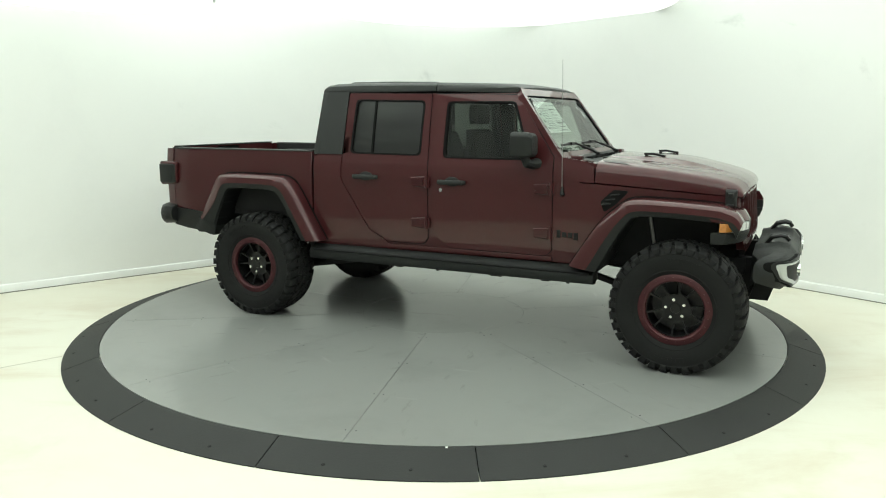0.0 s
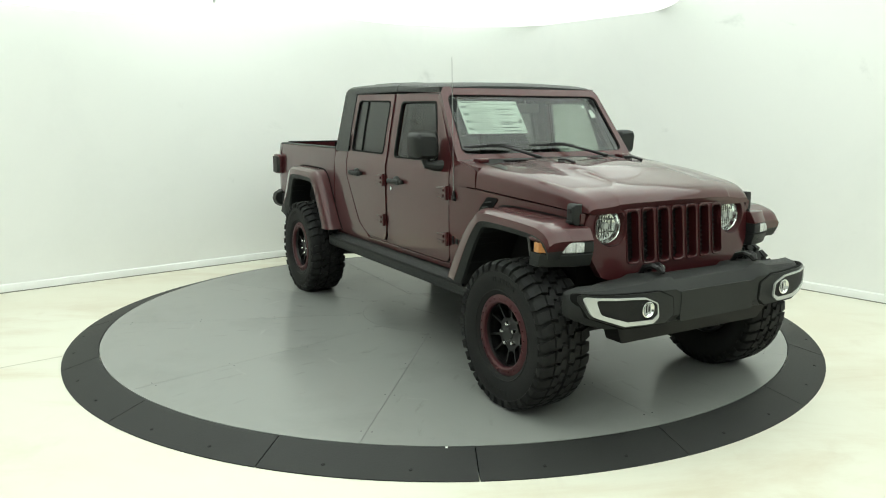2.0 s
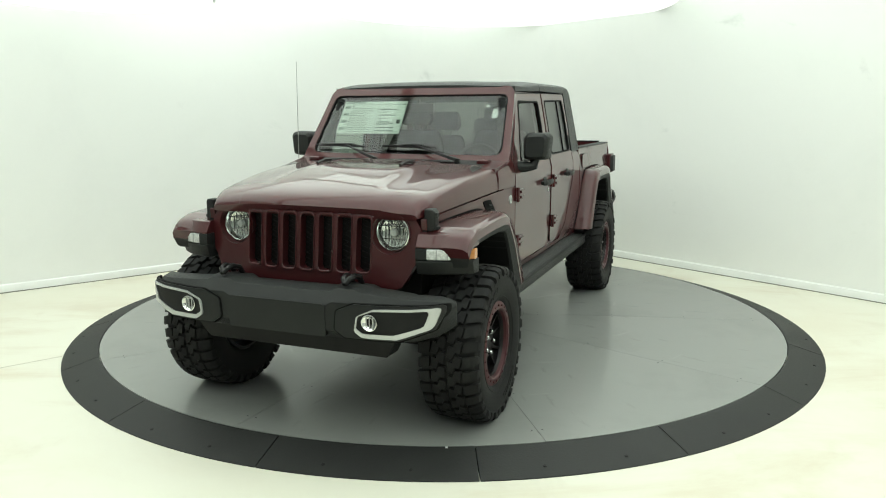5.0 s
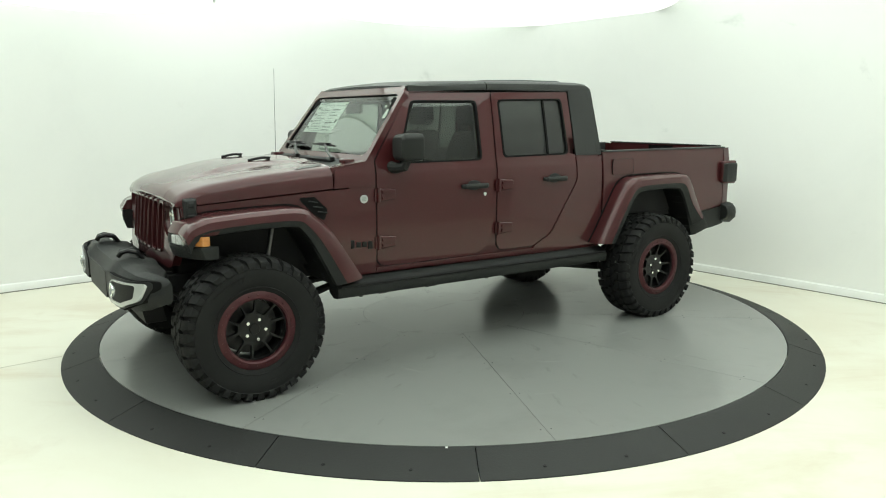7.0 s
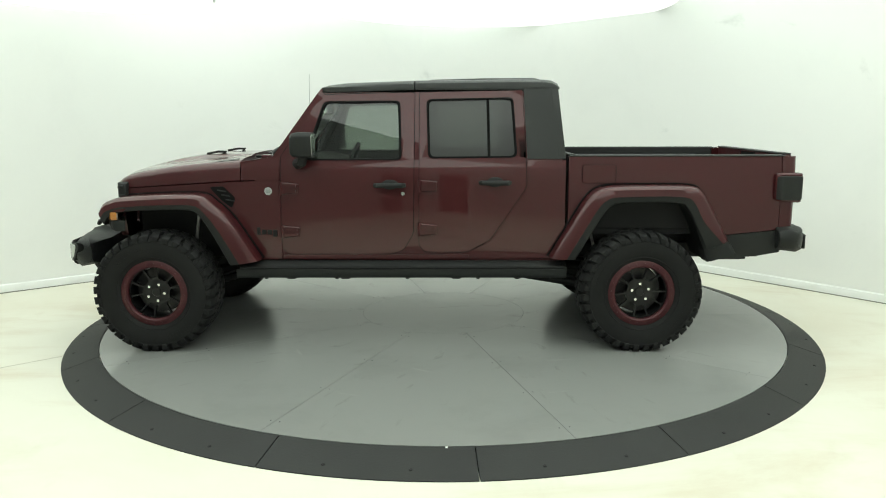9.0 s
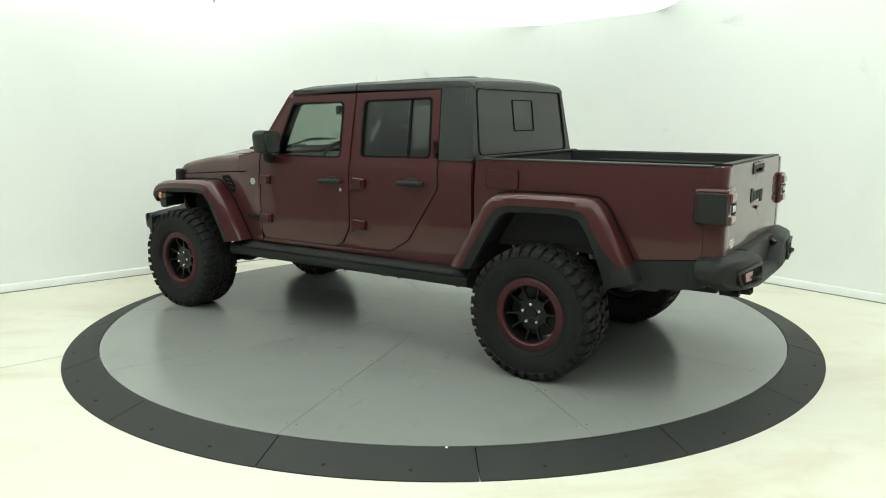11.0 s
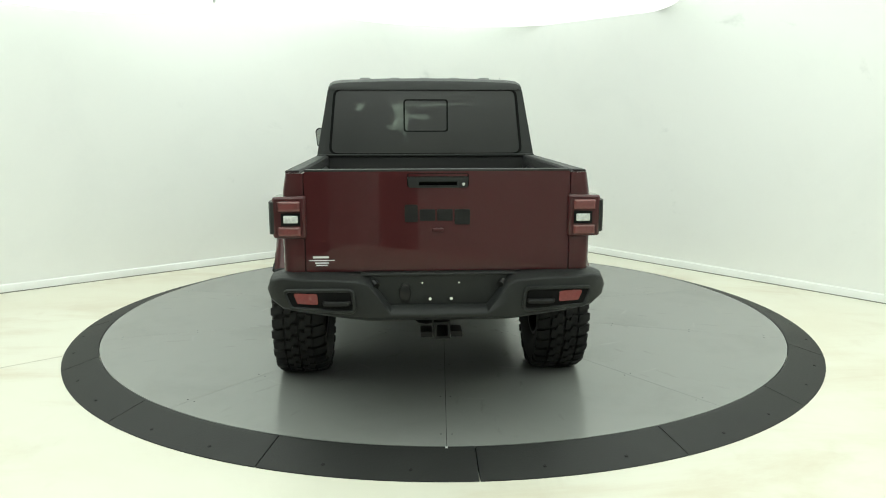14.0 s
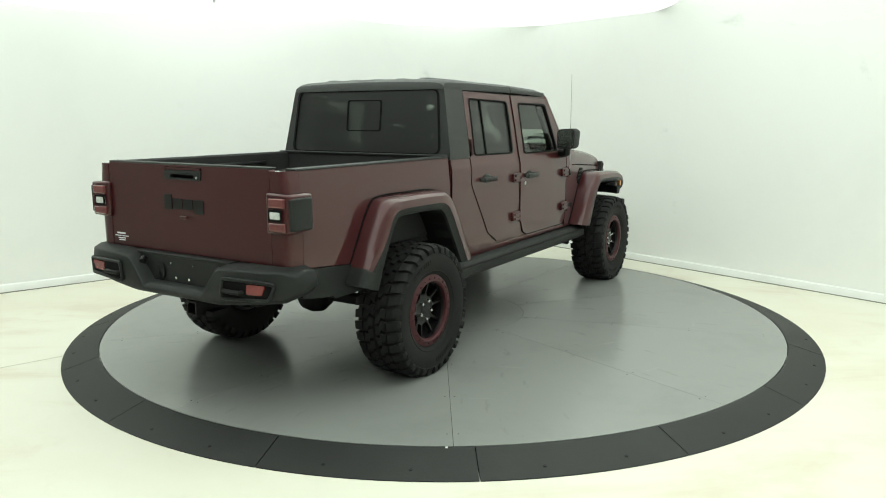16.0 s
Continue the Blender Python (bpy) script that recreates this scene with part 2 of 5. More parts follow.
def sheet(outline, holes=(), cuts=(), cut_axis=1):
    """A flat filled sheet in the xy plane of a new bmesh, with holes, cut along lines for bending."""
    bm = bmesh.new()
    edges = []
    for loop in (outline, *holes):
        vs = [bm.verts.new((p[0], p[1], 0)) for p in loop]
        edges += [bm.edges.new((vs[i], vs[(i + 1) % len(vs)])) for i in range(len(vs))]
    bmesh.ops.triangle_fill(bm, edges=edges, use_beauty=True, use_dissolve=False)
    for c in cuts:
        co, no = [0, 0, 0], [0, 0, 0]
        co[cut_axis], no[cut_axis] = c, 1
        bmesh.ops.bisect_plane(bm, geom=bm.verts[:] + bm.edges[:] + bm.faces[:], plane_co=co, plane_no=no)
    return bm


def thick(bm, move, depth):
    """Bend a sheet by move(u, v) -> point, then give it depth along the vector."""
    for v in bm.verts:
        v.co = move(v.co.x, v.co.y)
    res = bmesh.ops.extrude_face_region(bm, geom=bm.faces[:])
    bmesh.ops.translate(bm, vec=depth, verts=[g for g in res["geom"] if isinstance(g, bmesh.types.BMVert)])
    return bm


def thing(name, label, category, m=None, group="", kind=""):
    ob = new(name)
    ob.empty_display_size = 0.1
    if m is not None:
        ob.matrix_basis = m
    return tagged(ob, label, category, group, kind)


# ---- room ----
# The room's axes are turned by 39.6 degrees against the view; its corner is rounded.
RU, RN = Vector((math.cos(radians(39.6)), math.sin(radians(39.6)), 0)), Vector((-math.sin(radians(39.6)), math.cos(radians(39.6)), 0))
U1, N1, U0, N0, WALL_H = 3.575, 3.605, -6.2, -6.8, 4.20


def room(u, n, z=0.0):
    return tuple(RU * u + RN * n + Vector((0, 0, z)))


def corner_path(off, r):
    """The wall's foot along the two white walls, round their corner, moved inwards by off."""
    pts = [(U0, N1 - off)]
    for k in range(13):
        a = radians(90 - 90 * k / 12)
        pts.append((U1 - r + (r - off) * math.cos(a), N1 - r + (r - off) * math.sin(a)))
    pts.append((U1 - off, N0))
    return pts


def build_room():
    bm = bmesh.new()
    g = 24
    vs = [[bm.verts.new(room(U0 - 0.2 + (U1 + 0.4 - U0) * i / g, N0 - 0.2 + (N1 + 0.4 - N0) * j / g)) for j in range(g + 1)] for i in range(g + 1)]
    for i in range(g):
        for j in range(g):
            bm.faces.new((vs[i][j], vs[i + 1][j], vs[i + 1][j + 1], vs[i][j + 1]))
    res = bmesh.ops.extrude_face_region(bm, geom=bm.faces[:])
    bmesh.ops.translate(bm, vec=(0, 0, -0.15), verts=[v for v in res["geom"] if isinstance(v, bmesh.types.BMVert)])
    tagged(part("floor", bm, FLOOR), "cream painted concrete floor with faint stains", "floor", kind="structure")
    # white walls with a rounded corner
    bm = bmesh.new()
    a, b = corner_path(0, 1.3), corner_path(-0.15, 1.3)
    loft(bm, [[room(*p, 0.0), room(*p, WALL_H), room(*q, WALL_H), room(*q, 0.0)] for p, q in zip(a, b)])
    tagged(part("wall_corner", bm, WALL), "white painted studio walls meeting in a rounded corner", "wall", kind="structure")
    bm = bmesh.new()
    prof = [(0.0, 0.0), (0.03, 0.0), (0.028, 0.05), (0.02, 0.075), (0.006, 0.085), (0.0, 0.085)]
    rails = [corner_path(o + 0.001, 1.3) for o, _ in prof]
    loft(bm, [[room(*rails[k][i], prof[k][1] + 0.001) for k in range(len(prof))] for i in range(len(rails[0]))])
    tagged(part("baseboard", bm, SKIRT), "white rounded skirting along the wall", "skirting", kind="structure")
    # thin grey strip drawn as the shadow joint where the skirting meets the floor
    bm = bmesh.new()
    prof = [(0.032, 0.0), (0.041, 0.0), (0.037, 0.004), (0.032, 0.008)]
    rails = [corner_path(o + 0.001, 1.3) for o, _ in prof]
    loft(bm, [[room(*rails[k][i], prof[k][1] + 0.001) for k in range(len(prof))] for i in range(len(rails[0]))])
    tagged(part("trim", bm, SKIRT_SHADOW), "thin grey strip drawn as the shadow line below the skirting", "sealant line", kind="structure")
    # unseen walls added behind the camera; the west one darker to dim reflections
    for name, pts in (("wall_south", [(U0, N0), (U1, N0), (U1, N0 - 0.15), (U0, N0 - 0.15)]),
                      ("wall_west", [(U0, N0 - 0.15), (U0, N1 + 0.15), (U0 - 0.15, N1 + 0.15), (U0 - 0.15, N0 - 0.15)])):
        bm = bmesh.new()
        loft(bm, [[room(*p, z) for p in pts] for z in (0.0, WALL_H)])
        tagged(part(name, bm, DIM if name == "wall_west" else DULL), "unseen grey wall added behind the camera, toned for the reflections", "wall", kind="structure")
    # two unseen dark panels added behind the camera, for dark reflections in the paint
    for name, pts in (("unseen_dark_panel_1", [(-5.75, N0), (-5.15, N0), (-5.15, N0 + 0.04), (-5.75, N0 + 0.04)]), ("unseen_dark_panel_2", [(U0, -6.2), (U0, -5.75), (U0 + 0.04, -5.75), (U0 + 0.04, -6.2)])):
        bm = bmesh.new()
        loft(bm, [[room(*p, z) for p in pts] for z in (0.005, 2.1)])
        tagged(part(name, bm, DARK_PANEL), "unseen dark grey panel added for dark reflections in the truck", "door", kind="structure")
    # joint across the concrete
    bm = bmesh.new()
    a, b = Vector((-4.45, -2.44, 0.0015)), Vector((-2.62, -0.87, 0.0015))
    w = (b - a).cross(Vector((0, 0, 1))).normalized() * 0.004
    loft(bm, [[tuple(q - w), tuple(q + w), tuple(q + w + Vector((0, 0, -0.004))), tuple(q - w + Vector((0, 0, -0.004)))] for q in (a, b)])
    tagged(part("floor_joint", bm, JOINT), "thin filled joint in the concrete floor", "floor joint", kind="structure")
    bm = bmesh.new()
    loft(bm, [[room(*p, z) for p in ((U0 - 0.15, N0 - 0.15), (U1 + 0.15, N0 - 0.15), (U1 + 0.15, N1 + 0.15), (U0 - 0.15, N1 + 0.15))] for z in (WALL_H, WALL_H + 0.1)])
    tagged(part("ceiling", bm, CEILING), "flat white studio ceiling", "ceiling", kind="structure")


build_room()


def ceiling_light(u, n, hu, hn):
    """A flat soft light: an aluminium tray with a luminous diffuser."""
    t = thing("ceiling_light", "large flat soft light with a white diffuser under the ceiling", "light", group="ceiling soft lights")
    t.matrix_basis = Matrix.Translation(room(u, n, WALL_H)) @ pose(0, 0, 0, 0, 0, 39.6)
    part("tray", box(bmesh.new(), -hu - 0.04, hu + 0.04, -hn - 0.04, hn + 0.04, -0.10, -0.002), CEILING, t, bevel=0.01)
    part("diffuser", box(bmesh.new(), -hu, hu, -hn, hn, -0.115, -0.101), LAMP_FACE, t, "glowing white diffuser")


for lu in (-4.6, -1.4, 1.8):
    for ln in (-5.15, -1.65, 1.85):
        ceiling_light(lu, ln, 1.54, 1.68)


def round_softbox(x, y, z, radius):
    """A round fabric softbox hung on three wires below the ceiling."""
    t = thing("round_softbox", "round white fabric softbox hanging above the turntable", "softbox", pose(x, y, z), group="hanging round softboxes")
    bm = lathe(bmesh.new(), [(0.0, 0.16), (radius * 0.96, 0.16), (radius, 0.13), (radius, 0.012), (radius - 0.015, 0.006), (0.0, 0.006)], "z", 64)
    part("shell", bm, CEILING, t)
    bm = lathe(bmesh.new(), [(0.0, 0.004), (radius - 0.02, 0.004), (radius - 0.02, -0.004), (0.0, -0.012)], "z", 64)
    part("fabric", bm, SOFTBOX_FACE, t, "glowing white fabric")
    for k in range(3):
        a = 2.1 * k + 0.4
        part("wire", tube(bmesh.new(), [(radius * 0.8 * math.cos(a), radius * 0.8 * math.sin(a), 0.16), (radius * 0.8 * math.cos(a), radius * 0.8 * math.sin(a), WALL_H - z - 0.002)], 0.003, 5), STEEL, t)


round_softbox(0.50, 2.18, 2.950, 2.02)
round_softbox(-2.95, 0.35, 2.755, 0.95)


# ---- turntable ----
RING_IN, RING_OUT = 2.756, 3.004


def build_turntable():
    base = thing("turntable", "round grey painted turntable deck of wedge-shaped plates", "turntable")
    bm = lathe(bmesh.new(), [(0.0, 0.005), (2.735, 0.005), (2.735, TABLE_Z - 0.014), (0.0, TABLE_Z - 0.014)], "z", 96)
    part("drum", bm, SEAM, base)
    bm = lathe(bmesh.new(), [(0.0, TABLE_Z - 0.013), (0.698, TABLE_Z - 0.013), (0.698, TABLE_Z), (0.0, TABLE_Z)], "z", 64)
    part("centre_plate", bm, DECK, base)
    gap = 0.0013
    first = None
    for k in range(10):
        if first is None:
            pts_in, pts_out = [], []
            steps = 14
            for i in range(steps + 1):
                u = i / steps
                for lst, r in ((pts_in, 0.6995), (pts_out, RING_IN - 0.006)):
                    a0 = gap / r
                    a = a0 + (radians(36) - 2 * a0) * u
                    lst.append((r * math.cos(a), r * math.sin(a)))
            poly = pts_in + pts_out[::-1]
            bm = bmesh.new()
            loft(bm, [[(x, y, z) for x, y in poly] for z in (TABLE_Z - 0.013, TABLE_Z)])
            first = part("deck_plate", bm, DECK, base, at=pose(0, 0, 0, 0, 0, 33))
        else:
            again(first, pose(0, 0, 0, 0, 0, 33 + 36 * k))
    # screw heads along the joints
    bolt = None
    for k in range(10):
        for r in (0.82, 1.45, 2.05, 2.6):
            for s in (-1, 1):
                a = radians(33 + 36 * k) + s * 0.03 / r
                m = pose(r * math.cos(a), r * math.sin(a), TABLE_Z)
                if bolt is None:
                    bm = lathe(bmesh.new(), [(0.0, 0.0010), (0.004, 0.0010), (0.005, 0.0)], "z", 8)
                    bolt = part("screw", bm, UNDER, base, at=m)
                else:
                    again(bolt, m)
    return base


def build_ring():
    ring = thing("turntable_ramp_ring", "black rubber ramp ring round the turntable", "ramp")
    a = [-86.6 + 21.9 * k for k in range(-8, 9)]
    a[-1] = a[0] + 360
    prof = [(RING_IN, 0.0), (RING_OUT, 0.0), (RING_OUT, 0.006), (RING_IN + 0.03, TABLE_Z - 0.004), (RING_IN + 0.008, TABLE_Z), (RING_IN, TABLE_Z)]
    for a0, a1 in zip(a, a[1:]):
        bm = bmesh.new()
        n = 12
        g = 0.06
        rings = []
        for i in range(n + 1):
            t = radians(a0 + g + (a1 - a0 - 2 * g) * i / n)
            rings.append([(r * math.cos(t), r * math.sin(t), z) for r, z in prof])
        loft(bm, rings)
        seg = part("ramp_segment", bm, RAMP, ring)
        for f in (0.3, 0.7):
            t = radians(a0 + (a1 - a0) * f)
            bm = lathe(bmesh.new(), [(0.0, 0.003), (0.008, 0.003), (0.011, 0.0)], "z", 8)
            part("screw", bm, UNDER, seg, at=pose(2.93 * math.cos(t), 2.93 * math.sin(t), 0.028) @ pose(0, 0, 0, 0, 0, math.degrees(t)) @ pose(0, 0, 0, 0, 15, 0))
    bm = bmesh.new()
    box(bm, 0.010, 0.022, -2.778, -2.758, TABLE_Z + 0.0005, TABLE_Z + 0.002)
    part("index_mark", bm, WHITE_DECAL, ring, "small white index mark")
    return ring


turntable = build_turntable()
build_ring()


# ---- pickup truck ----
# Truck space: x forwards, y to its left, z up from the deck.
FRONT_X, REAR_X, HUB_Z, TYRE_R = 2.072, -1.424, 0.428, 0.44


def lerp_table(x, table):
    table = sorted(table)
    if x <= table[0][0]:
        return table[0][1]
    for (a, p), (b, q) in zip(table, table[1:]):
        if x <= b:
            return p + (q - p) * (x - a) / (b - a)
    return table[-1][1]


SIDE_Y = [(0.55, 0.772), (0.66, 0.790), (0.76, 0.799), (0.88, 0.8025), (1.00, 0.8035), (1.20, 0.804), (1.295, 0.803), (1.325, 0.796), (1.37, 0.786), (1.60, 0.748), (1.87, 0.697)]
SIDE_CUTS = (0.66, 0.76, 0.88, 1.0, 1.2, 1.295, 1.325, 1.37, 1.6)


def side_y(x, z):
    """Half width of the body at a place of its side."""
    return lerp_table(z, SIDE_Y) - 0.10 * max(0.0, x - 1.2)


def side_panel(name, outline, truck, s, material, holes=(), proud=0.0, depth=0.03, bevel=0.004, label=""):
    bm = sheet(outline, holes, SIDE_CUTS)
    thick(bm, lambda u, v: Vector((u, s * (side_y(u, v) + proud), v)), Vector((0, -s * depth, 0)))
    return part(name, bm, material, truck, label, bevel=bevel, front=Vector((0, s, 0)) if isinstance(material, list) else None)


def mirrored(poly):
    return poly + [(-y, z) for y, z in reversed(poly)]


F_WIN = rounded([(0.985, 1.372), (0.962, 1.46), (0.848, 1.778), (0.312, 1.786), (0.303, 1.372)], [0.03, 0.05, 0.05, 0.04, 0.04])
R_WIN = rounded([(0.108, 1.795), (0.097, 1.386), (-0.53, 1.392), (-0.50, 1.808)], 0.04)


def grown(poly, d):
    """The polygon moved outwards by d, from its middle."""
    c = sum((Vector(p) for p in poly), Vector((0, 0))) / len(poly)
    out = []
    for p in poly:
        v = Vector(p) - c
        out.append(tuple(c + v * (1 + d / max(v.length, 1e-6))))
    return out

F_DOOR = rounded([(1.166, 1.392), (1.170, 0.73), (1.127, 0.686), (0.37, 0.686), (0.285, 0.72), (0.215, 0.84), (0.200, 1.848), (0.868, 1.832), (1.135, 1.44)], [0.01, 0.03, 0.05, 0.06, 0.06, 0.1, 0.015, 0.02, 0.03])
R_DOOR = rounded([(0.165, 1.849), (0.172, 0.75), (0.130, 0.700), (-0.18, 0.700), (-0.345, 0.79), (-0.607, 1.178), (-0.598, 1.385), (-0.574, 1.862)], [0.015, 0.04, 0.04, 0.08, 0.1, 0.1, 0.1, 0.015])


def build_cab(t):
    # painted inner shell; the shut lines get dark strips further down
    for s in (1, -1):
        outline = [(1.36, 0.64), (-0.885, 0.65), (-0.865, 1.37), (-0.80, 1.86), (0.88, 1.845), (1.19, 1.40), (1.36, 1.36)]
        side_panel("cab_side_frame", outline, t, s, PAINT, [grown(F_WIN, 0.012), grown(R_WIN, 0.012)], proud=-0.009, depth=0.04, bevel=0)
        # front side panel under the bonnet line, and the scuttle above it
        side_panel("front_side_panel", rounded([(1.178, 0.645), (1.44, 0.645), (1.64, 1.04), (2.38, 1.02), (2.40, 1.152), (1.47, 1.214), (1.178, 1.224)], 0.01), t, s, PAINT)
        side_panel("scuttle_panel", rounded([(1.178, 1.231), (1.462, 1.222), (1.455, 1.338), (1.30, 1.372), (1.205, 1.40), (1.178, 1.39)], [0.005, 0.005, 0.03, 0.02, 0.01, 0.005]), t, s, PAINT)
        door = side_panel("front_door", F_DOOR, t, s, PAINT, [F_WIN])
        rear = side_panel("rear_door", R_DOOR, t, s, PAINT, [R_WIN])
        side_panel("rear_quarter_panel", rounded([(-0.612, 1.368), (-0.622, 1.182), (-0.360, 0.784), (-0.19, 0.692), (-0.19, 0.645), (-0.893, 0.65), (-0.882, 1.368)], [0.005, 0.1, 0.1, 0.08, 0, 0.01, 0.01]), t, s, PAINT)
        side_panel("sill_panel", [(1.40, 0.637), (1.40, 0.645), (1.178, 0.645), (1.165, 0.679), (-0.1895, 0.679), (-0.1895, 0.645), (-0.893, 0.645), (-0.893, 0.63)], t, s, PAINT, bevel=0.002)
        side_panel("hardtop_quarter", rounded([(-0.583, 1.874), (-0.610, 1.378), (-0.888, 1.378), (-0.822, 1.874)], [0.005, 0.005, 0.01, 0.03]), t, s, HARDTOP, proud=0.004, depth=0.05, bevel=0.008)
        # dark strips put in for the shade in the door gaps
        for line in (F_DOOR, R_DOOR):
            side_panel("door_gap_shade", grown(line, 0.0055), t, s, SEAM, [grown(line, -0.02)], proud=-0.0075, depth=0.012, bevel=0)
        # dark inner trim of the doors, with the pillars
        for d, line, win in ((door, F_DOOR, F_WIN), (rear, R_DOOR, R_WIN)):
            side_panel("door_trim", grown(line, 0.012), d, s, SEAT, [grown(win, -0.006)], proud=-0.055, depth=0.035, bevel=0)
        # window rubbers and panes
        for d, win, pane in ((door, F_WIN, TINT_GLASS), (rear, R_WIN, DARK_GLASS)):
            side_panel("window_gap_shade", grown(win, 0.010), d, s, SEAM, [grown(win, -0.010)], proud=0.003, depth=0.02, bevel=0.002)
            side_panel("window_pane", grown(win, -0.004), d, s, pane, proud=-0.012, depth=0.004, bevel=0)
        side_panel("window_divider", [(-0.325, 1.388), (-0.345, 1.388), (-0.335, 1.802), (-0.315, 1.802)], rear, s, SEAM, proud=-0.004, depth=0.02, bevel=0.002)
        # handles: a cup, a paddle and a lock
        for d, hx, hz, lock in ((door, 0.382, 1.190, True), (rear, -0.378, 1.208, False)):
            y = s * side_y(hx, hz)
            bm = bmesh.new()
            loft(bm, [[(hx + 0.062 * math.cos(a) * k, y + s * o, hz + 0.004 + 0.036 * math.sin(a) * k) for a in (2 * math.pi * i / 16 for i in range(16))] for k, o in ((1.0, -0.012), (1.0, 0.004), (0.85, 0.007))])
            part("handle_cup", bm, BLACK_TRIM, d)
            bm = bmesh.new()
            rings = []
            for u in (-1, -0.93, -0.8, -0.3, 0.3, 0.8, 0.93, 1):
                k = 0.55 if abs(u) == 1 else 0.85 if abs(u) > 0.9 else 1
                lift = 0.042 if abs(u) < 0.5 else 0.034 if abs(u) < 0.9 else 0.018
                rings.append([(hx + u * 0.118, y + s * (lift + 0.012 * k * math.cos(a)), hz + 0.019 * k * math.sin(a)) for a in (2 * math.pi * i / 10 for i in range(10))])
            loft(bm, rings)
            for u in (-1, 1):
                box(bm, hx + u * 0.095 - 0.016, hx + u * 0.095 + 0.016, y - s * 0.005, y + s * 0.03, hz - 0.012, hz + 0.012)
            part("door_handle", bm, BLACK_TRIM, d, "black door handle")
            if lock:
                bm = bmesh.new()
                tube(bm, [(hx - 0.095, y - s * 0.01, hz - 0.062), (hx - 0.095, y + s * 0.006, hz - 0.062)], 0.014, 14)
                part("door_lock", bm, CHROME, d, "round chrome door lock")
        # outer hinges
        for d, hx, zs in ((door, 1.168, (1.168, 0.852)), (rear, 0.170, (1.184, 0.868))):
            for hz in zs:
                y = s * side_y(hx, hz)
                bm = bmesh.new()
                loft(bm, [[(hx - 0.012, y + s * o, hz - 0.045 * k), (hx - 0.125, y + s * o, hz - 0.034 * k), (hx - 0.13, y + s * o, hz + 0.034 * k), (hx - 0.012, y + s * o, hz + 0.045 * k)] for o, k in ((-0.004, 1), (0.018, 1), (0.024, 0.86))])
                hinge = part("door_hinge", bm, PAINT, d, bevel=0.003)
                bm = bmesh.new()
                tube(bm, [(hx - 0.004, y + s * 0.016, hz - 0.048), (hx - 0.004, y + s * 0.016, hz + 0.048)], 0.013, 10)
                box(bm, hx, hx + 0.022, y - s * 0.004, y + s * 0.012, hz - 0.04, hz + 0.04)
                for k in (-0.018, 0.018):
                    box(bm, hx - 0.112, hx - 0.022, y + s * 0.018, y + s * 0.036, hz + k - 0.008, hz + k + 0.008)
                part("hinge_barrel", bm, PAINT, d)
        # mirrors
        m = rounded([(0.812, 1.388), (0.975, 1.392), (0.990, 1.545), (0.965, 1.572), (0.835, 1.566), (0.812, 1.54)], 0.03, 4)
        c = Vector((0.9, 1.48))
        bm = bmesh.new()
        loft(bm, [[(x, s * (c.x + (p[0] - c.x) * k), c.y + (p[1] - c.y) * k) for p in m] for x, k in ((0.912, 0.97), (0.93, 1.0), (1.00, 1.0), (1.045, 0.92), (1.065, 0.72))])
        housing = part("mirror_housing", bm, BLACK_TRIM, door, "black door mirror housing")
        bm = bmesh.new()
        loft(bm, [[(x, s * (c.x + (p[0] - c.x) * 0.88), c.y + (p[1] - c.y) * 0.88) for p in m] for x in (0.9095, 0.913)])
        part("mirror_glass", bm, CHROME, door, "mirror glass")
        bm = bmesh.new()
        tube(bm, [(1.045, s * 0.775, 1.345), (1.03, s * 0.83, 1.342), (1.0, s * 0.875, 1.352), (0.985, s * 0.885, 1.40)], [0.042, 0.036, 0.034, 0.032], 10)
        part("mirror_arm", bm, BLACK_TRIM, door)
        # round badge and raised lettering drawn as plain shapes
        y = side_y(1.262, 1.145)
        if s > 0:
            bm = bmesh.new()
            tube(bm, [(1.262, y - 0.005, 1.147), (1.262, y + 0.004, 1.147)], 0.028, 20)
            b = part("round_badge", bm, SILVER, t, "round silver badge with grey bars")
            bm = bmesh.new()
            for zz, w in ((1.155, 0.012), (1.147, 0.018), (1.138, 0.014)):
                box(bm, 1.262 - w, 1.262 + w, y + 0.003, y + 0.005, zz - 0.0028, zz + 0.0028)
            part("badge_bars", bm, INK, b)
        bm = bmesh.new()
        for k, (w, zl, zh) in enumerate(((0.026, 0.0, 0.056), (0.033, 0.004, 0.040), (0.033, 0.004, 0.040), (0.032, -0.012, 0.040))):
            x = (1.345 - 0.041 * k) if s > 0 else (1.222 + 0.041 * k)
            yy = side_y(x, 0.845) + 0.0005
            box(bm, x - w / 2, x + w / 2, s * (yy - 0.004), s * (yy + 0.0035), 0.825 + zl, 0.825 + zh)
        part("fender_emblem", bm, UNDER, t, "dark emblem of four raised blocks", bevel=0.003)
        # vent behind the front wheel arch
        v = rounded([(1.705, 1.176), (1.595, 1.178), (1.512, 1.095), (1.535, 1.020), (1.61, 1.075)], 0.015)
        vent = side_panel("fender_vent", v, t, s, SEAM, proud=0.006, depth=0.02, bevel=0.003, label="black fender vent")
        bm = bmesh.new()
        for k in range(3):
            x, z = 1.615 - 0.03 * k, 1.145 - 0.034 * k
            yy = s * (side_y(x, z) + 0.008)
            tube(bm, [(x + 0.025, yy, z + 0.006), (x - 0.04, yy, z - 0.004)], 0.005, 6)
        part("vent_louvre", bm, BLACK_TRIM, vent)
    # windscreen frame and pane on a leaning plane
    def lean(u, v):
        return Vector((1.232 - 0.59 * v, u, 1.388 + 0.807 * v))
    W = 0.617
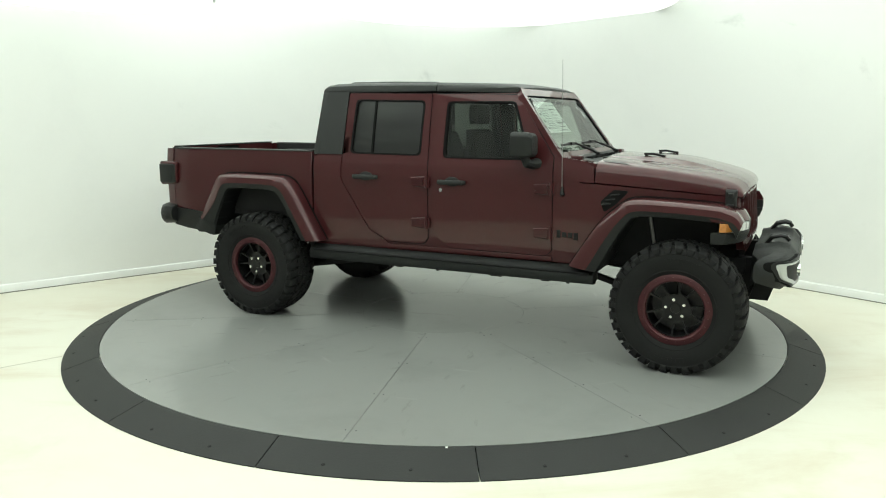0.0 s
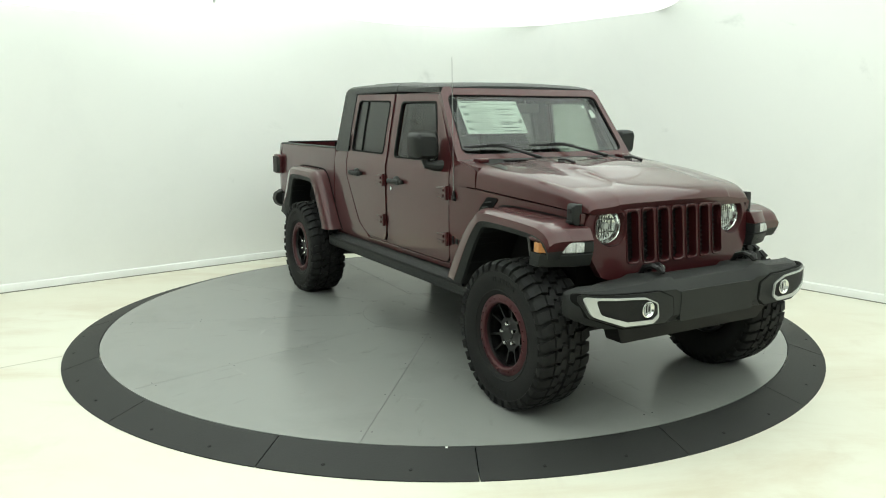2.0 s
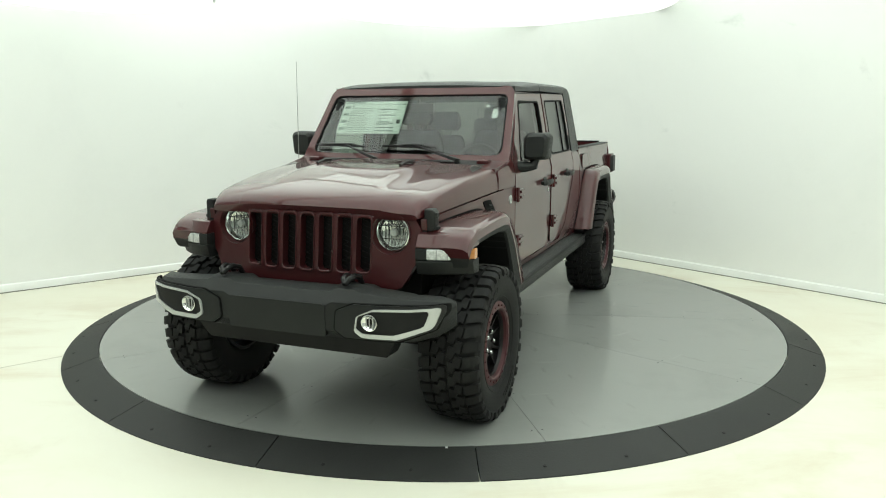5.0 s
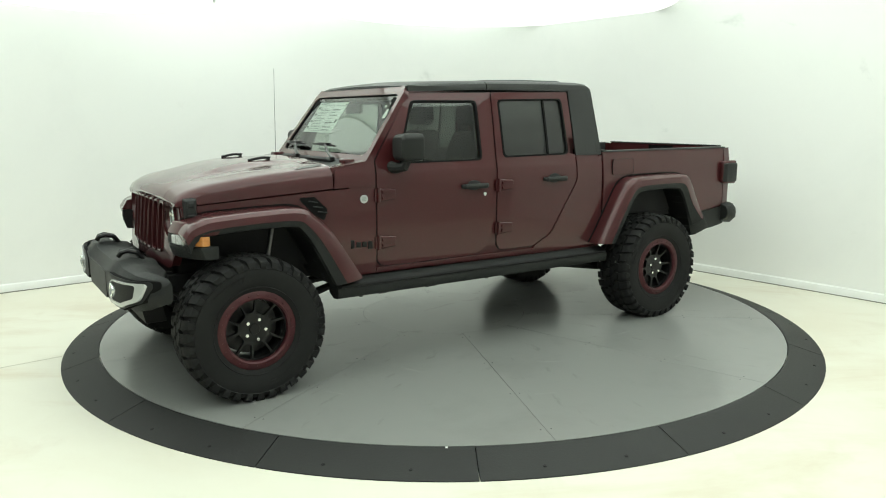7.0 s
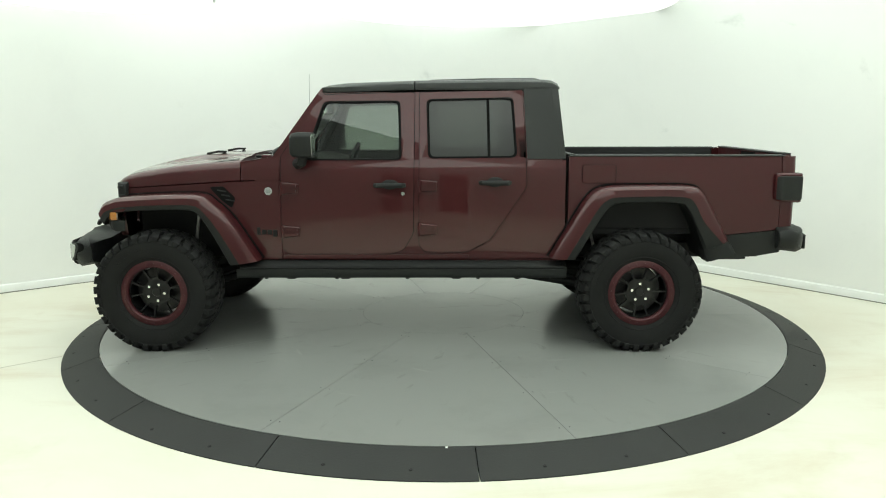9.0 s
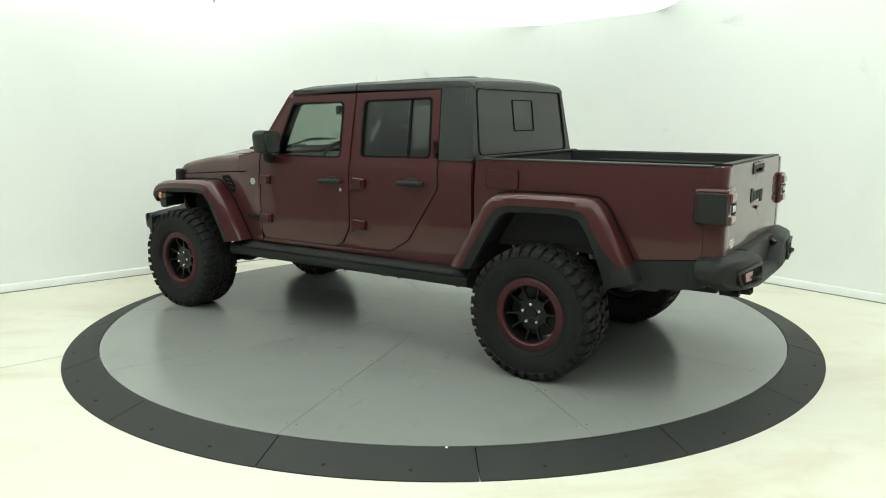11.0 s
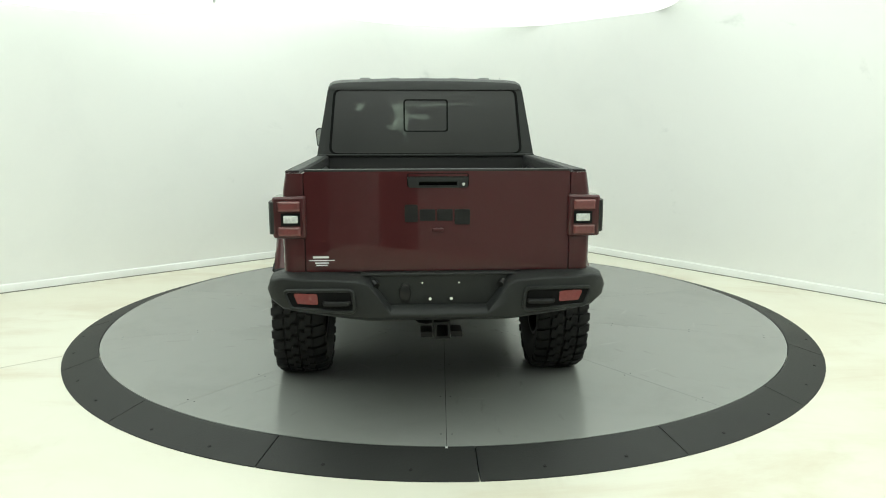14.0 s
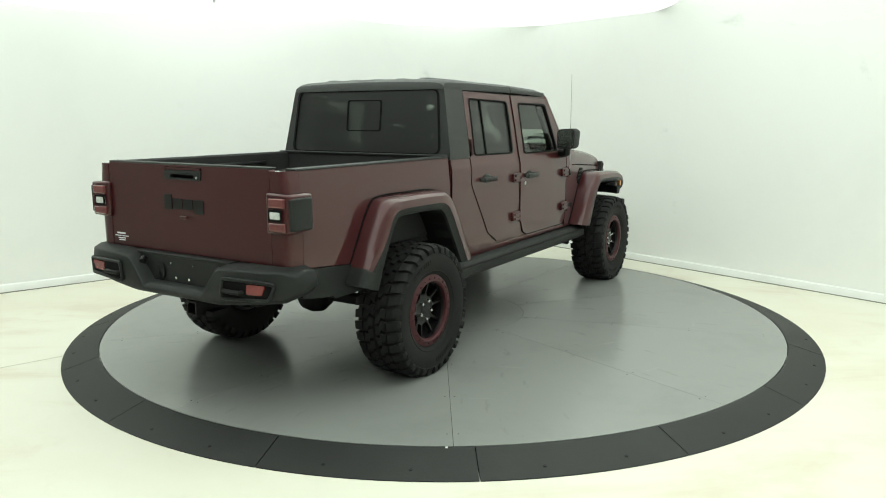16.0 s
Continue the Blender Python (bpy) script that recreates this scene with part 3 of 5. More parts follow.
    outline = rounded(mirrored([(0.772, 0.0), (0.768, 0.06), (0.708, W - 0.05), (0.675, W)]), [0.01, 0.03, 0.05, 0.05, 0.05, 0.05, 0.03, 0.01])
    hole = rounded(mirrored([(0.715, 0.045), (0.668, 0.547)]), 0.06)
    frame_ = part("windscreen_frame", thick(sheet(outline, [hole], (0.2, 0.4)), lean, Vector((-0.045, 0, -0.033))), PAINT, t, bevel=0.008)
    part("windscreen_gap_shade", thick(sheet(grown(hole, 0.006), [grown(hole, -0.012)]), lambda u, v: lean(u, v) + Vector((-0.004, 0, -0.002)), Vector((-0.012, 0, -0.008))), SEAM, frame_)
    part("windscreen_pane", thick(sheet(grown(hole, -0.004)), lambda u, v: lean(u, v) + Vector((-0.010, 0, -0.006)), Vector((-0.004, 0, -0.003))), CLEAR_GLASS, frame_, "clear windscreen glass", front=Vector((0.8, 0, 0.6)))

    def on_glass(name, y0, y1, v0, v1, material, lift, label=""):
        bm = thick(sheet([(y0, v0), (y1, v0), (y1, v1), (y0, v1)]), lambda u, v: lean(u, v) + Vector((-0.016 - 0.001 + lift, 0, -0.010 + lift)), Vector((-0.0006, 0, -0.0004)))
        return part(name, bm, material, frame_, label)

    # price sheet behind the glass: white paper with grey print as bars
    v0, v1 = 0.226, 0.508
    on_glass("price_sheet", -0.590, -0.084, v0, v1, PAPER, -0.002, "white price sheet with grey print bars")
    random.seed(5)
    bm = bmesh.new()

    def bar(y0, y1, a, b):
        ps = [lean(y, v) + Vector((-0.0175, 0, -0.0105)) for y, v in ((y0, a), (y1, a), (y1, b), (y0, b))]
        bm.faces.new([bm.verts.new(p) for p in ps])
    for y in (-0.515, -0.508, -0.300, -0.09):
        bar(y, y + 0.003, v0 + 0.012, v1 - 0.03)
    for v in (v0 + 0.012, v1 - 0.033):
        bar(-0.51, -0.09, v, v + 0.003)
    for k in range(13):
        v = v0 + 0.03 + k * 0.0155
        y = -0.50
        for _ in range(3):
            w = random.uniform(0.02, 0.06)
            bar(y, min(y + w, -0.31), v, v + 0.005)
            y += w + 0.008
    for k in range(4):
        v = v0 + 0.03 + k * 0.062
        bar(-0.575, -0.53, v, v + 0.022)
    for k in range(8):
        v = v0 + 0.02 + k * 0.027
        bar(-0.28, -0.28 + random.uniform(0.06, 0.15), v, v + 0.006)
    bar(-0.57, -0.42, v1 - 0.018, v1 - 0.008)
    part("price_print", bm, INK, frame_)
    bm = bmesh.new()
    for v in (v0 + 0.085, v0 + 0.045, v0 + 0.155, v0 + 0.205):
        bar(-0.285, -0.15, v, v + 0.008)
    bar(-0.13, -0.10, v0 + 0.085, v0 + 0.12)
    part("price_print_bold", bm, INK_DARK, frame_)
    on_glass("small_sticker", 0.575, 0.617, 0.36, 0.435, PAPER, -0.002, "small white sticker")
    on_glass("small_sticker", 0.52, 0.545, 0.45, 0.472, PAPER, -0.002, "small white sticker")
    # roof in two panels
    ztop = [(-0.842, 1.893), (-0.828, 1.918), (-0.79, 1.936), (-0.74, 1.942), (-0.48, 1.944), (0.2, 1.936), (0.70, 1.918), (0.83, 1.902), (0.874, 1.884)]

    def roof(name, xs, material, label=""):
        bm = bmesh.new()
        rings = []
        for x in xs:
            z = lerp_table(x, ztop)
            k = 1.0 - 0.02 * (x < -0.835) - 0.03 * (x > 0.87)
            zb = 1.868 - 0.030 * max(0.0, x - 0.2)
            half = [(0.698 * k, zb), (0.699 * k, min(1.885, z - 0.004)), (0.690 * k, z - 0.024), (0.665 * k, z - 0.009), (0.60, z), (0.3, z + 0.010), (0, z + 0.013)]
            rings.append([(x, y, zz) for y, zz in half] + [(x, -y, zz) for y, zz in reversed(half[:-1])])
        loft(bm, rings)
        return part(name, bm, material, t, label)

    roof("front_roof_panel", (0.874, 0.86, 0.83, 0.70, 0.5, 0.204), HARDTOP, "black removable roof panel")
    rear_roof = roof("rear_roof_panel", (0.196, 0.0, -0.3, -0.48, -0.74, -0.79, -0.828, -0.842), HARDTOP, "black textured hardtop roof")
    for k in range(5):
        y = -0.44 + 0.22 * k
        bm = bmesh.new()
        loft(bm, [[(x, y - w, z), (x, y - w * 0.7, z + h), (x, y + w * 0.7, z + h), (x, y + w, z)] for x, w, z, h in ((0.13, 0.03, 1.926, 0.002), (0.08, 0.045, 1.932, 0.016), (-0.3, 0.045, 1.942, 0.016), (-0.68, 0.045, 1.946, 0.014), (-0.74, 0.03, 1.944, 0.002))])
        part("roof_rib", bm, HARDTOP, rear_roof)
    # back wall of the hardtop with its window
    def back(u, v):
        return Vector((-0.888 + 0.115 * (v - 1.372), u, v))
    hole = rounded(mirrored([(0.700, 1.412), (0.658, 1.868)]), 0.05)
    wall = part("hardtop_back", thick(sheet(rounded(mirrored([(0.792, 1.372), (0.700, 1.885)]), 0.03), [hole], (1.6,)), back, Vector((0.05, 0, 0))), HARDTOP, t, bevel=0.012)
    part("rear_window_gap_shade", thick(sheet(grown(hole, 0.004), [grown(hole, -0.014)]), lambda u, v: back(u, v) + Vector((-0.003, 0, 0)), Vector((0.02, 0, 0))), SEAM, wall)
    part("rear_window_pane", thick(sheet(grown(hole, -0.003)), lambda u, v: back(u, v) + Vector((0.006, 0, 0)), Vector((0.004, 0, 0))), REAR_GLASS, wall, "tinted rear window glass", front=Vector((-1, 0, 0)))
    slide = rounded([(-0.155, 1.573), (0.155, 1.573), (0.155, 1.795), (-0.155, 1.795)], 0.02)
    part("sliding_pane_frame", thick(sheet(grown(slide, 0.008), [grown(slide, -0.006)]), lambda u, v: back(u, v) + Vector((0.001, 0, 0)), Vector((0.012, 0, 0))), SEAM, wall)
    part("cab_back_panel", thick(sheet([(-0.785, 0.62), (0.785, 0.62), (0.79, 1.37), (-0.79, 1.37)]), lambda u, v: Vector((-0.888, u, v)), Vector((0.03, 0, 0))), PAINT, t)
    part("floor_pan", box(bmesh.new(), -0.88, 1.34, -0.755, 0.755, 0.58, 0.64), UNDER, t)
    part("bulkhead", box(bmesh.new(), 1.20, 1.30, -0.75, 0.75, 0.6, 1.36), UNDER, t)
    for s in (1, -1):
        bm = thick(sheet(rounded([(s * 0.655, 1.225), (s * 0.772, 1.225), (s * 0.758, 1.472), (s * 0.640, 1.472)], 0.008)), lambda u, v: Vector((v, u, 1.394 - 0.16 * (v - 1.22))), Vector((0, 0, -0.04)))
        part("scuttle_top", bm, PAINT, t, bevel=0.006)
        bm = box(bmesh.new(), 1.255, 1.335, s * 0.585, s * 0.665, 1.372, 1.402)
        part("bonnet_hinge", bm, PAINT, t, bevel=0.008)
    bm = thick(sheet(mirrored([(0.653, 1.225), (0.637, 1.475)])), lambda u, v: Vector((v, u, 1.392 - 0.16 * (v - 1.22))), Vector((0, 0, -0.04)))
    cowl = part("cowl_cover", bm, BLACK_TRIM, t, "black plastic cowl cover under the wipers", bevel=0.006)
    bm = bmesh.new()
    for k in range(26):
        y = -0.45 + 0.036 * k
        box(bm, 1.30, 1.36, y, y + 0.014, 1.372, 1.384)
    part("cowl_grille", bm, SEAM, cowl)
    # wipers: pivot, arm, blade
    for y0, y1, a, b in ((-0.155, -0.47, -0.69, -0.29), (0.446, 0.08, -0.155, 0.25)):
        bm = bmesh.new()
        base, head = Vector((1.318, y0, 1.385)), lean((a + b) / 2 + 0.04, 0.094) + Vector((0.030, 0, 0.024))
        tube(bm, [base + Vector((0, 0, -0.02)), base + Vector((0, 0, 0.02))], 0.018, 10)
        tube(bm, [base + Vector((0, 0, 0.012)), base.lerp(head, 0.35) + Vector((0.012, 0, 0.01)), head], [0.013, 0.010, 0.006], 6)
        arm = part("wiper_arm", bm, GLOSS_BLACK, t, "black wiper arm")
        bm = bmesh.new()
        p, q = lean(a, 0.094) + Vector((0.014, 0, 0.012)), lean(b, 0.088) + Vector((0.014, 0, 0.012))
        tube(bm, [p, p.lerp(q, 0.5) + Vector((0.008, 0, 0.006)), q], [0.007, 0.012, 0.007], 6)
        box(bm, head.x - 0.02, head.x + 0.012, head.y - 0.07, head.y + 0.07, head.z - 0.014, head.z + 0.004)
        part("wiper_blade", bm, GLOSS_BLACK, arm)
    # aerial
    bm = bmesh.new()
    tube(bm, [(1.242, -0.808, 1.15), (1.225, -0.812, 2.06)], [0.0032, 0.0018], 6)
    mast = part("aerial_mast", bm, STEEL, t, "thin steel aerial")
    bm = bmesh.new()
    tube(bm, [(1.243, -0.79, 1.135), (1.243, -0.812, 1.138), (1.242, -0.808, 1.19)], [0.02, 0.016, 0.006], 10)
    part("aerial_foot", bm, GLOSS_BLACK, mast)


def build_bonnet(t):
    crown = [(1.475, 1.368), (1.85, 1.338), (2.10, 1.306), (2.25, 1.284), (2.34, 1.264), (2.40, 1.240), (2.438, 1.212), (2.456, 1.180)]
    crown = fine_line(crown, 6)

    def ease(u):
        u = max(0.0, min(1.0, u))
        return u * u * (3 - 2 * u)

    bm = bmesh.new()
    rings = []
    xs = [1.4675 + (2.30 - 1.4675) * i / 22 for i in range(23)] + [2.30 + 0.156 * math.sin(math.pi / 2 * i / 12) for i in range(1, 13)]
    for x in xs:
        w = 0.803 - 0.10 * (x - 1.2) - max(0, x - 2.36) * 0.35
        zc = lerp_table(x, crown)
        zs = min(1.224 - (x - 1.47) * 0.068, zc - 0.006)
        k = zc - zs
        dome = 0.030 * ease((2.40 - x) / 0.45) * (0.35 + 0.65 * ease((x - 1.4675) / 0.4))
        half = [(w, zs), (w - 0.006, zs + 0.45 * k), (w - 0.02, zs + 0.75 * k), (w - 0.05, zs + 0.93 * k), (w - 0.10, zc), (w - 0.19, zc + 0.010),
                (0.44, zc + 0.014), (0.385, zc + 0.016 + dome * 0.25), (0.33, zc + 0.018 + dome * 0.85), (0.27, zc + 0.019 + dome), (0.13, zc + 0.020 + dome * 1.06), (0, zc + 0.021 + dome * 1.08)]
        half = [(w - 0.02, zs - 0.012)] + fine_line(half, 3)
        ring = [(x, y, z) for y, z in half] + [(x, -y, z) for y, z in reversed(half[:-1])]
        bend = 0.085 * ease((x - 1.9) / 0.5)
        rings.append([(a - bend * b * b, b, c) for a, b, c in ring])
    loft(bm, rings)
    hood = part("bonnet", bm, PAINT, t, "maroon bonnet with a raised centre")
    # black latch at each front corner
    for s in (1, -1):
        y = s * (0.803 - 0.10 * 1.15)
        bm = bmesh.new()
        loft(bm, [[(2.352 - w, y + s * o, z0), (2.352 + w, y + s * o, z0), (2.352 + w, y + s * o, z1), (2.352 - w, y + s * o, z1)] for o, w, z0, z1 in ((-0.02, 0.036, 1.088, 1.205), (0.022, 0.036, 1.088, 1.205), (0.038, 0.026, 1.10, 1.19))])
        box(bm, 2.335, 2.369, y + s * 0.03, y + s * 0.046, 1.155, 1.185)
        box(bm, 2.33, 2.374, y + s * 0.02, y + s * 0.05, 1.095, 1.115)
        part("bonnet_latch", bm, BLACK_TRIM, t, "black rubber bonnet latch", bevel=0.006)
        # rubber rests and a washer nozzle near the rear edge
        yy = 0.285 * s
        zc = lerp_table(1.78, crown) + 0.022
        bm = bmesh.new()
        pad = rounded([(1.70, -0.024), (1.86, -0.020), (1.86, 0.020), (1.70, 0.024)], 0.014)
        loft(bm, [[(x, yy + y * k, zc + (1.78 - x) * 0.085 + h) for x, y in pad] for h, k in ((-0.012, 1.0), (0.014, 1.0), (0.022, 0.8))])
        tube(bm, [(1.72, yy - 0.016, zc + 0.022), (1.70, yy - 0.014, zc + 0.040), (1.76, yy, zc + 0.042), (1.85, yy, zc + 0.026)], 0.009, 6)
        tube(bm, [(1.72, yy + 0.016, zc + 0.022), (1.70, yy + 0.014, zc + 0.040), (1.76, yy, zc + 0.042)], 0.009, 6)
        part("bonnet_rest", bm, GLOSS_BLACK, hood, "black bonnet rest", bevel=0.003)
        bm = bmesh.new()
        box(bm, 1.40, 1.46, s * 0.30 - 0.02, s * 0.30 + 0.02, 1.362, 1.382)
        part("washer_nozzle", bm, GLOSS_BLACK, t, bevel=0.004)
        # dark reflections painted as flat patches on the bonnet's rear corners
        bm = bmesh.new()
        pts = [(1.50, 0.615), (1.50, 0.685), (1.70, 0.690), (1.62, 0.64)]
        rows = [[(x, s * y, lerp_table(x, crown) + 0.0125 - max(0, y - (0.803 - 0.1 * (x - 1.2) - 0.19)) * 0.11) for x, y in pts]]
        bm.faces.new([bm.verts.new(p) for p in rows[0]])
        part("bonnet_dark_reflection", bm, GLOSS_BLACK, hood)


def build_grille(t):
    outline = rounded(mirrored([(0.50, 0.772), (0.565, 0.79), (0.642, 0.93), (0.660, 1.10), (0.61, 1.172)]), [0.02, 0.04, 0.08, 0.06, 0.05, 0.05, 0.06, 0.08, 0.04, 0.02])

    def face(u, v):
        return Vector((2.470 - 0.10 * (v - 0.80) - 0.085 * u * u, u, v))
    slots, ys = [], [0.114 * (k - 3) for k in range(7)]
    for y in ys:
        lo, hi = (0.856, 1.158) if abs(y) < 0.3 else (0.862, 1.152)
        slots.append(rounded([(y - 0.041, lo), (y + 0.041, lo), (y + 0.041, hi), (y - 0.041, hi)], 0.026))
    lamps = [[(s * 0.489 + 0.110 * math.cos(a), 1.070 + 0.110 * math.sin(a)) for a in (2 * math.pi * i / 28 for i in range(28))] for s in (1, -1)]
    grille = part("grille", thick(sheet(outline, slots + lamps, (0.9, 1.0, 1.1)), face, Vector((-0.05, 0, 0))), PAINT, t, "maroon grille with seven upright slots", bevel=0.005)
    for y, sl in zip(ys, slots):
        part("slot_bezel", thick(sheet(grown(sl, 0.012), [grown(sl, -0.001)]), lambda u, v: face(u, v) + Vector((0.009, 0, 0)), Vector((-0.02, 0, 0))), PAINT, grille, bevel=0.003)
        bm = bmesh.new()
        box(bm, 2.36, 2.375, y - 0.043, y + 0.043, 0.85, 1.165)
        for k in range(11):
            z = 0.868 + 0.028 * k
            for d in (-1, 1):
                a, b = face(y - 0.04, z - d * 0.014), face(y + 0.04, z + d * 0.014)
                tube(bm, [(a.x - 0.045, a.y, a.z), (b.x - 0.045, b.y, b.z)], 0.0035, 4)
        part("grille_mesh", bm, UNDER, grille, "black honeycomb insert")
    for s in (1, -1):
        x = face(0.5, 1.07).x
        at = pose(x - 0.030, s * 0.489, 1.070)
        part("headlamp_bucket", lathe(bmesh.new(), [(0.116, 0.030), (0.111, 0.030), (0.099, -0.020), (0.105, -0.024)], "x", 32, closed=True), PAINT, grille, at=at)
        prof = [(0.0, -0.060), (0.03, -0.058), (0.06, -0.046), (0.08, -0.024), (0.087, -0.002), (0.092, 0.006), (0.098, 0.004), (0.100, -0.02)]
        lamp = part("headlamp", lathe(bmesh.new(), prof, "x", 32), CHROME, t, "round clear headlamp", at=at)
        part("reflector", lathe(bmesh.new(), [(0.0, -0.036), (0.05, -0.034), (0.078, -0.022), (0.084, -0.008)], "x", 32), CHROME, lamp, "bright fluted reflector")
        bm = bmesh.new()
        for k in range(9):
            y = -0.072 + 0.018 * k
            h = math.sqrt(0.080 ** 2 - y * y)
            tube(bm, [(-0.026, y, -h), (-0.026, y, h)], 0.0022, 5)
        for z in (-0.035, 0.035):
            h = math.sqrt(0.080 ** 2 - z * z)
            tube(bm, [(-0.022, -h, z), (-0.022, h, z)], 0.003, 5)
        part("reflector_flute", bm, ROTOR, lamp)
        part("bulb_shield", lathe(bmesh.new(), [(0.0, -0.004), (0.018, -0.008), (0.022, -0.024), (0.0, -0.034)], "x", 14), SILVER, lamp)
        g = part("headlamp_lens", lathe(bmesh.new(), [(0.0, 0.016), (0.05, 0.012), (0.08, 0.004), (0.097, -0.004)], "x", 32), LENS_GLASS[0], lamp)
        g.visible_shadow = False
    part("radiator_block", box(bmesh.new(), 1.32, 2.27, -0.60, 0.60, 0.72, 1.15), UNDER, t)


def flare(t, s, O, M, I, name):
    """A wheel-arch flare: a painted band over a black lip, along three lines in the side view."""
    def rings(rows):
        return [[(x, s * y, z) for x, y, z in r] for r in rows]
    paint_rows, lip_rows = [], []
    for (ox, oz), (mx, mz), (ix, iz) in zip(O, M, I):
        yi = side_y(ox, oz) - 0.02
        e1 = (ox + (mx - ox) * 0.10, oz + (mz - oz) * 0.10)
        e2 = (ox + (mx - ox) * 0.40, oz + (mz - oz) * 0.40)
        e0 = (ox + (mx - ox) * 0.03, oz + (mz - oz) * 0.03)
        paint_rows.append([(ox, yi, oz), (ox, 0.860, oz), (e0[0], 0.888, e0[1]), (e1[0], 0.908, e1[1]), (e2[0], 0.930, e2[1]), (mx, 0.936, mz), (mx, yi, mz)])
        n1 = (mx + (ix - mx) * 0.85, mz + (iz - mz) * 0.85)
        lip_rows.append([(mx, yi, mz), (mx, 0.934, mz), (n1[0], 0.920, n1[1]), (ix, 0.902, iz), (ix, yi, iz)])
    # dark strip put in for the shade in the gap above the flare
    gap_rows = []
    for (ox, oz), (mx, mz) in zip(O, M):
        gx, gz = ox + (ox - mx) * 0.13, oz + (oz - mz) * 0.13
        y0, y1 = side_y(ox, oz) - 0.02, side_y(ox, oz) + 0.004
        gap_rows.append([(ox, y0, oz), (ox, y1, oz), (gx, y1, gz), (gx, y0, gz)])
    if name == "rear_flare":
        foot = []
        for r, q in zip(paint_rows[-3:], lip_rows[-3:]):
            foot.append([(r[0][0] - 0.004, r[0][1], r[0][2])] + [(x - 0.004, y + 0.003, z) for x, y, z in r[1:5]] + [(q[1][0], q[1][1] + 0.004, q[1][2]), (q[2][0], q[2][1] + 0.004, q[2][2]), (q[3][0] + 0.004, q[3][1], q[3][2]), (q[4][0] + 0.004, q[4][1], q[4][2])])
        foot[-1] = [(x, y, z - 0.004) for x, y, z in foot[-1]]
        bm = bmesh.new()
        loft(bm, rings(foot))
        part("flare_foot", bm, BLACK_TRIM, t, "black lower end of the flare")
    for nm_, rows, mtl in ((name, paint_rows, PAINT), (name + "_lip", lip_rows, BLACK_TRIM), (name + "_gap_shade", gap_rows, SEAM)):
        bm = bmesh.new()
        loft(bm, rings(rows))
        part(nm_, bm, mtl, t, bevel=0.0)


def fine_line(pts, n=5):
    """Round a line of points off by a spline through them."""
    out = []
    for i in range(len(pts) - 1):
        p0, p1, p2, p3 = (Vector(pts[max(0, min(len(pts) - 1, i + d))]) for d in (-1, 0, 1, 2))
        for j in range(n):
            u = j / n
            out.append(tuple(0.5 * ((2 * p1) + (p2 - p0) * u + (2 * p0 - 5 * p1 + 4 * p2 - p3) * u * u + (3 * p1 - p0 - 3 * p2 + p3) * u ** 3)))
    out.append(tuple(pts[-1]))
    return out


FO = [(2.452, 1.020), (2.415, 1.072), (2.35, 1.100), (2.28, 1.114), (2.0, 1.130), (1.745, 1.130), (1.635, 1.065), (1.515, 0.945), (1.325, 0.652)]
FI = [(2.415, 0.915), (2.385, 0.968), (2.335, 0.996), (2.26, 1.010), (2.0, 1.022), (1.80, 1.018), (1.735, 0.975), (1.655, 0.850), (1.535, 0.622)]
RO = [(-0.775, 0.672), (-0.905, 0.895), (-1.025, 1.094), (-1.10, 1.165), (-1.20, 1.190), (-1.45, 1.196), (-1.75, 1.192), (-1.85, 1.150), (-1.95, 0.985), (-2.095, 0.715)]
RM = [(-0.865, 0.668), (-0.985, 0.875), (-1.095, 1.055), (-1.155, 1.110), (-1.235, 1.128), (-1.45, 1.134), (-1.70, 1.130), (-1.79, 1.090), (-1.88, 0.930), (-1.99, 0.690)]
RI = [(-0.958, 0.664), (-1.065, 0.850), (-1.155, 1.000), (-1.205, 1.050), (-1.265, 1.068), (-1.45, 1.074), (-1.66, 1.070), (-1.735, 1.030), (-1.815, 0.880), (-1.905, 0.650)]


def between(a, b, ks):
    """The line between two lines, nearer to the second as the share grows; one share for each point."""
    return [(p[0] + (o[0] - p[0]) * k, p[1] + (o[1] - p[1]) * k) for p, o, k in zip(a, b, ks)]


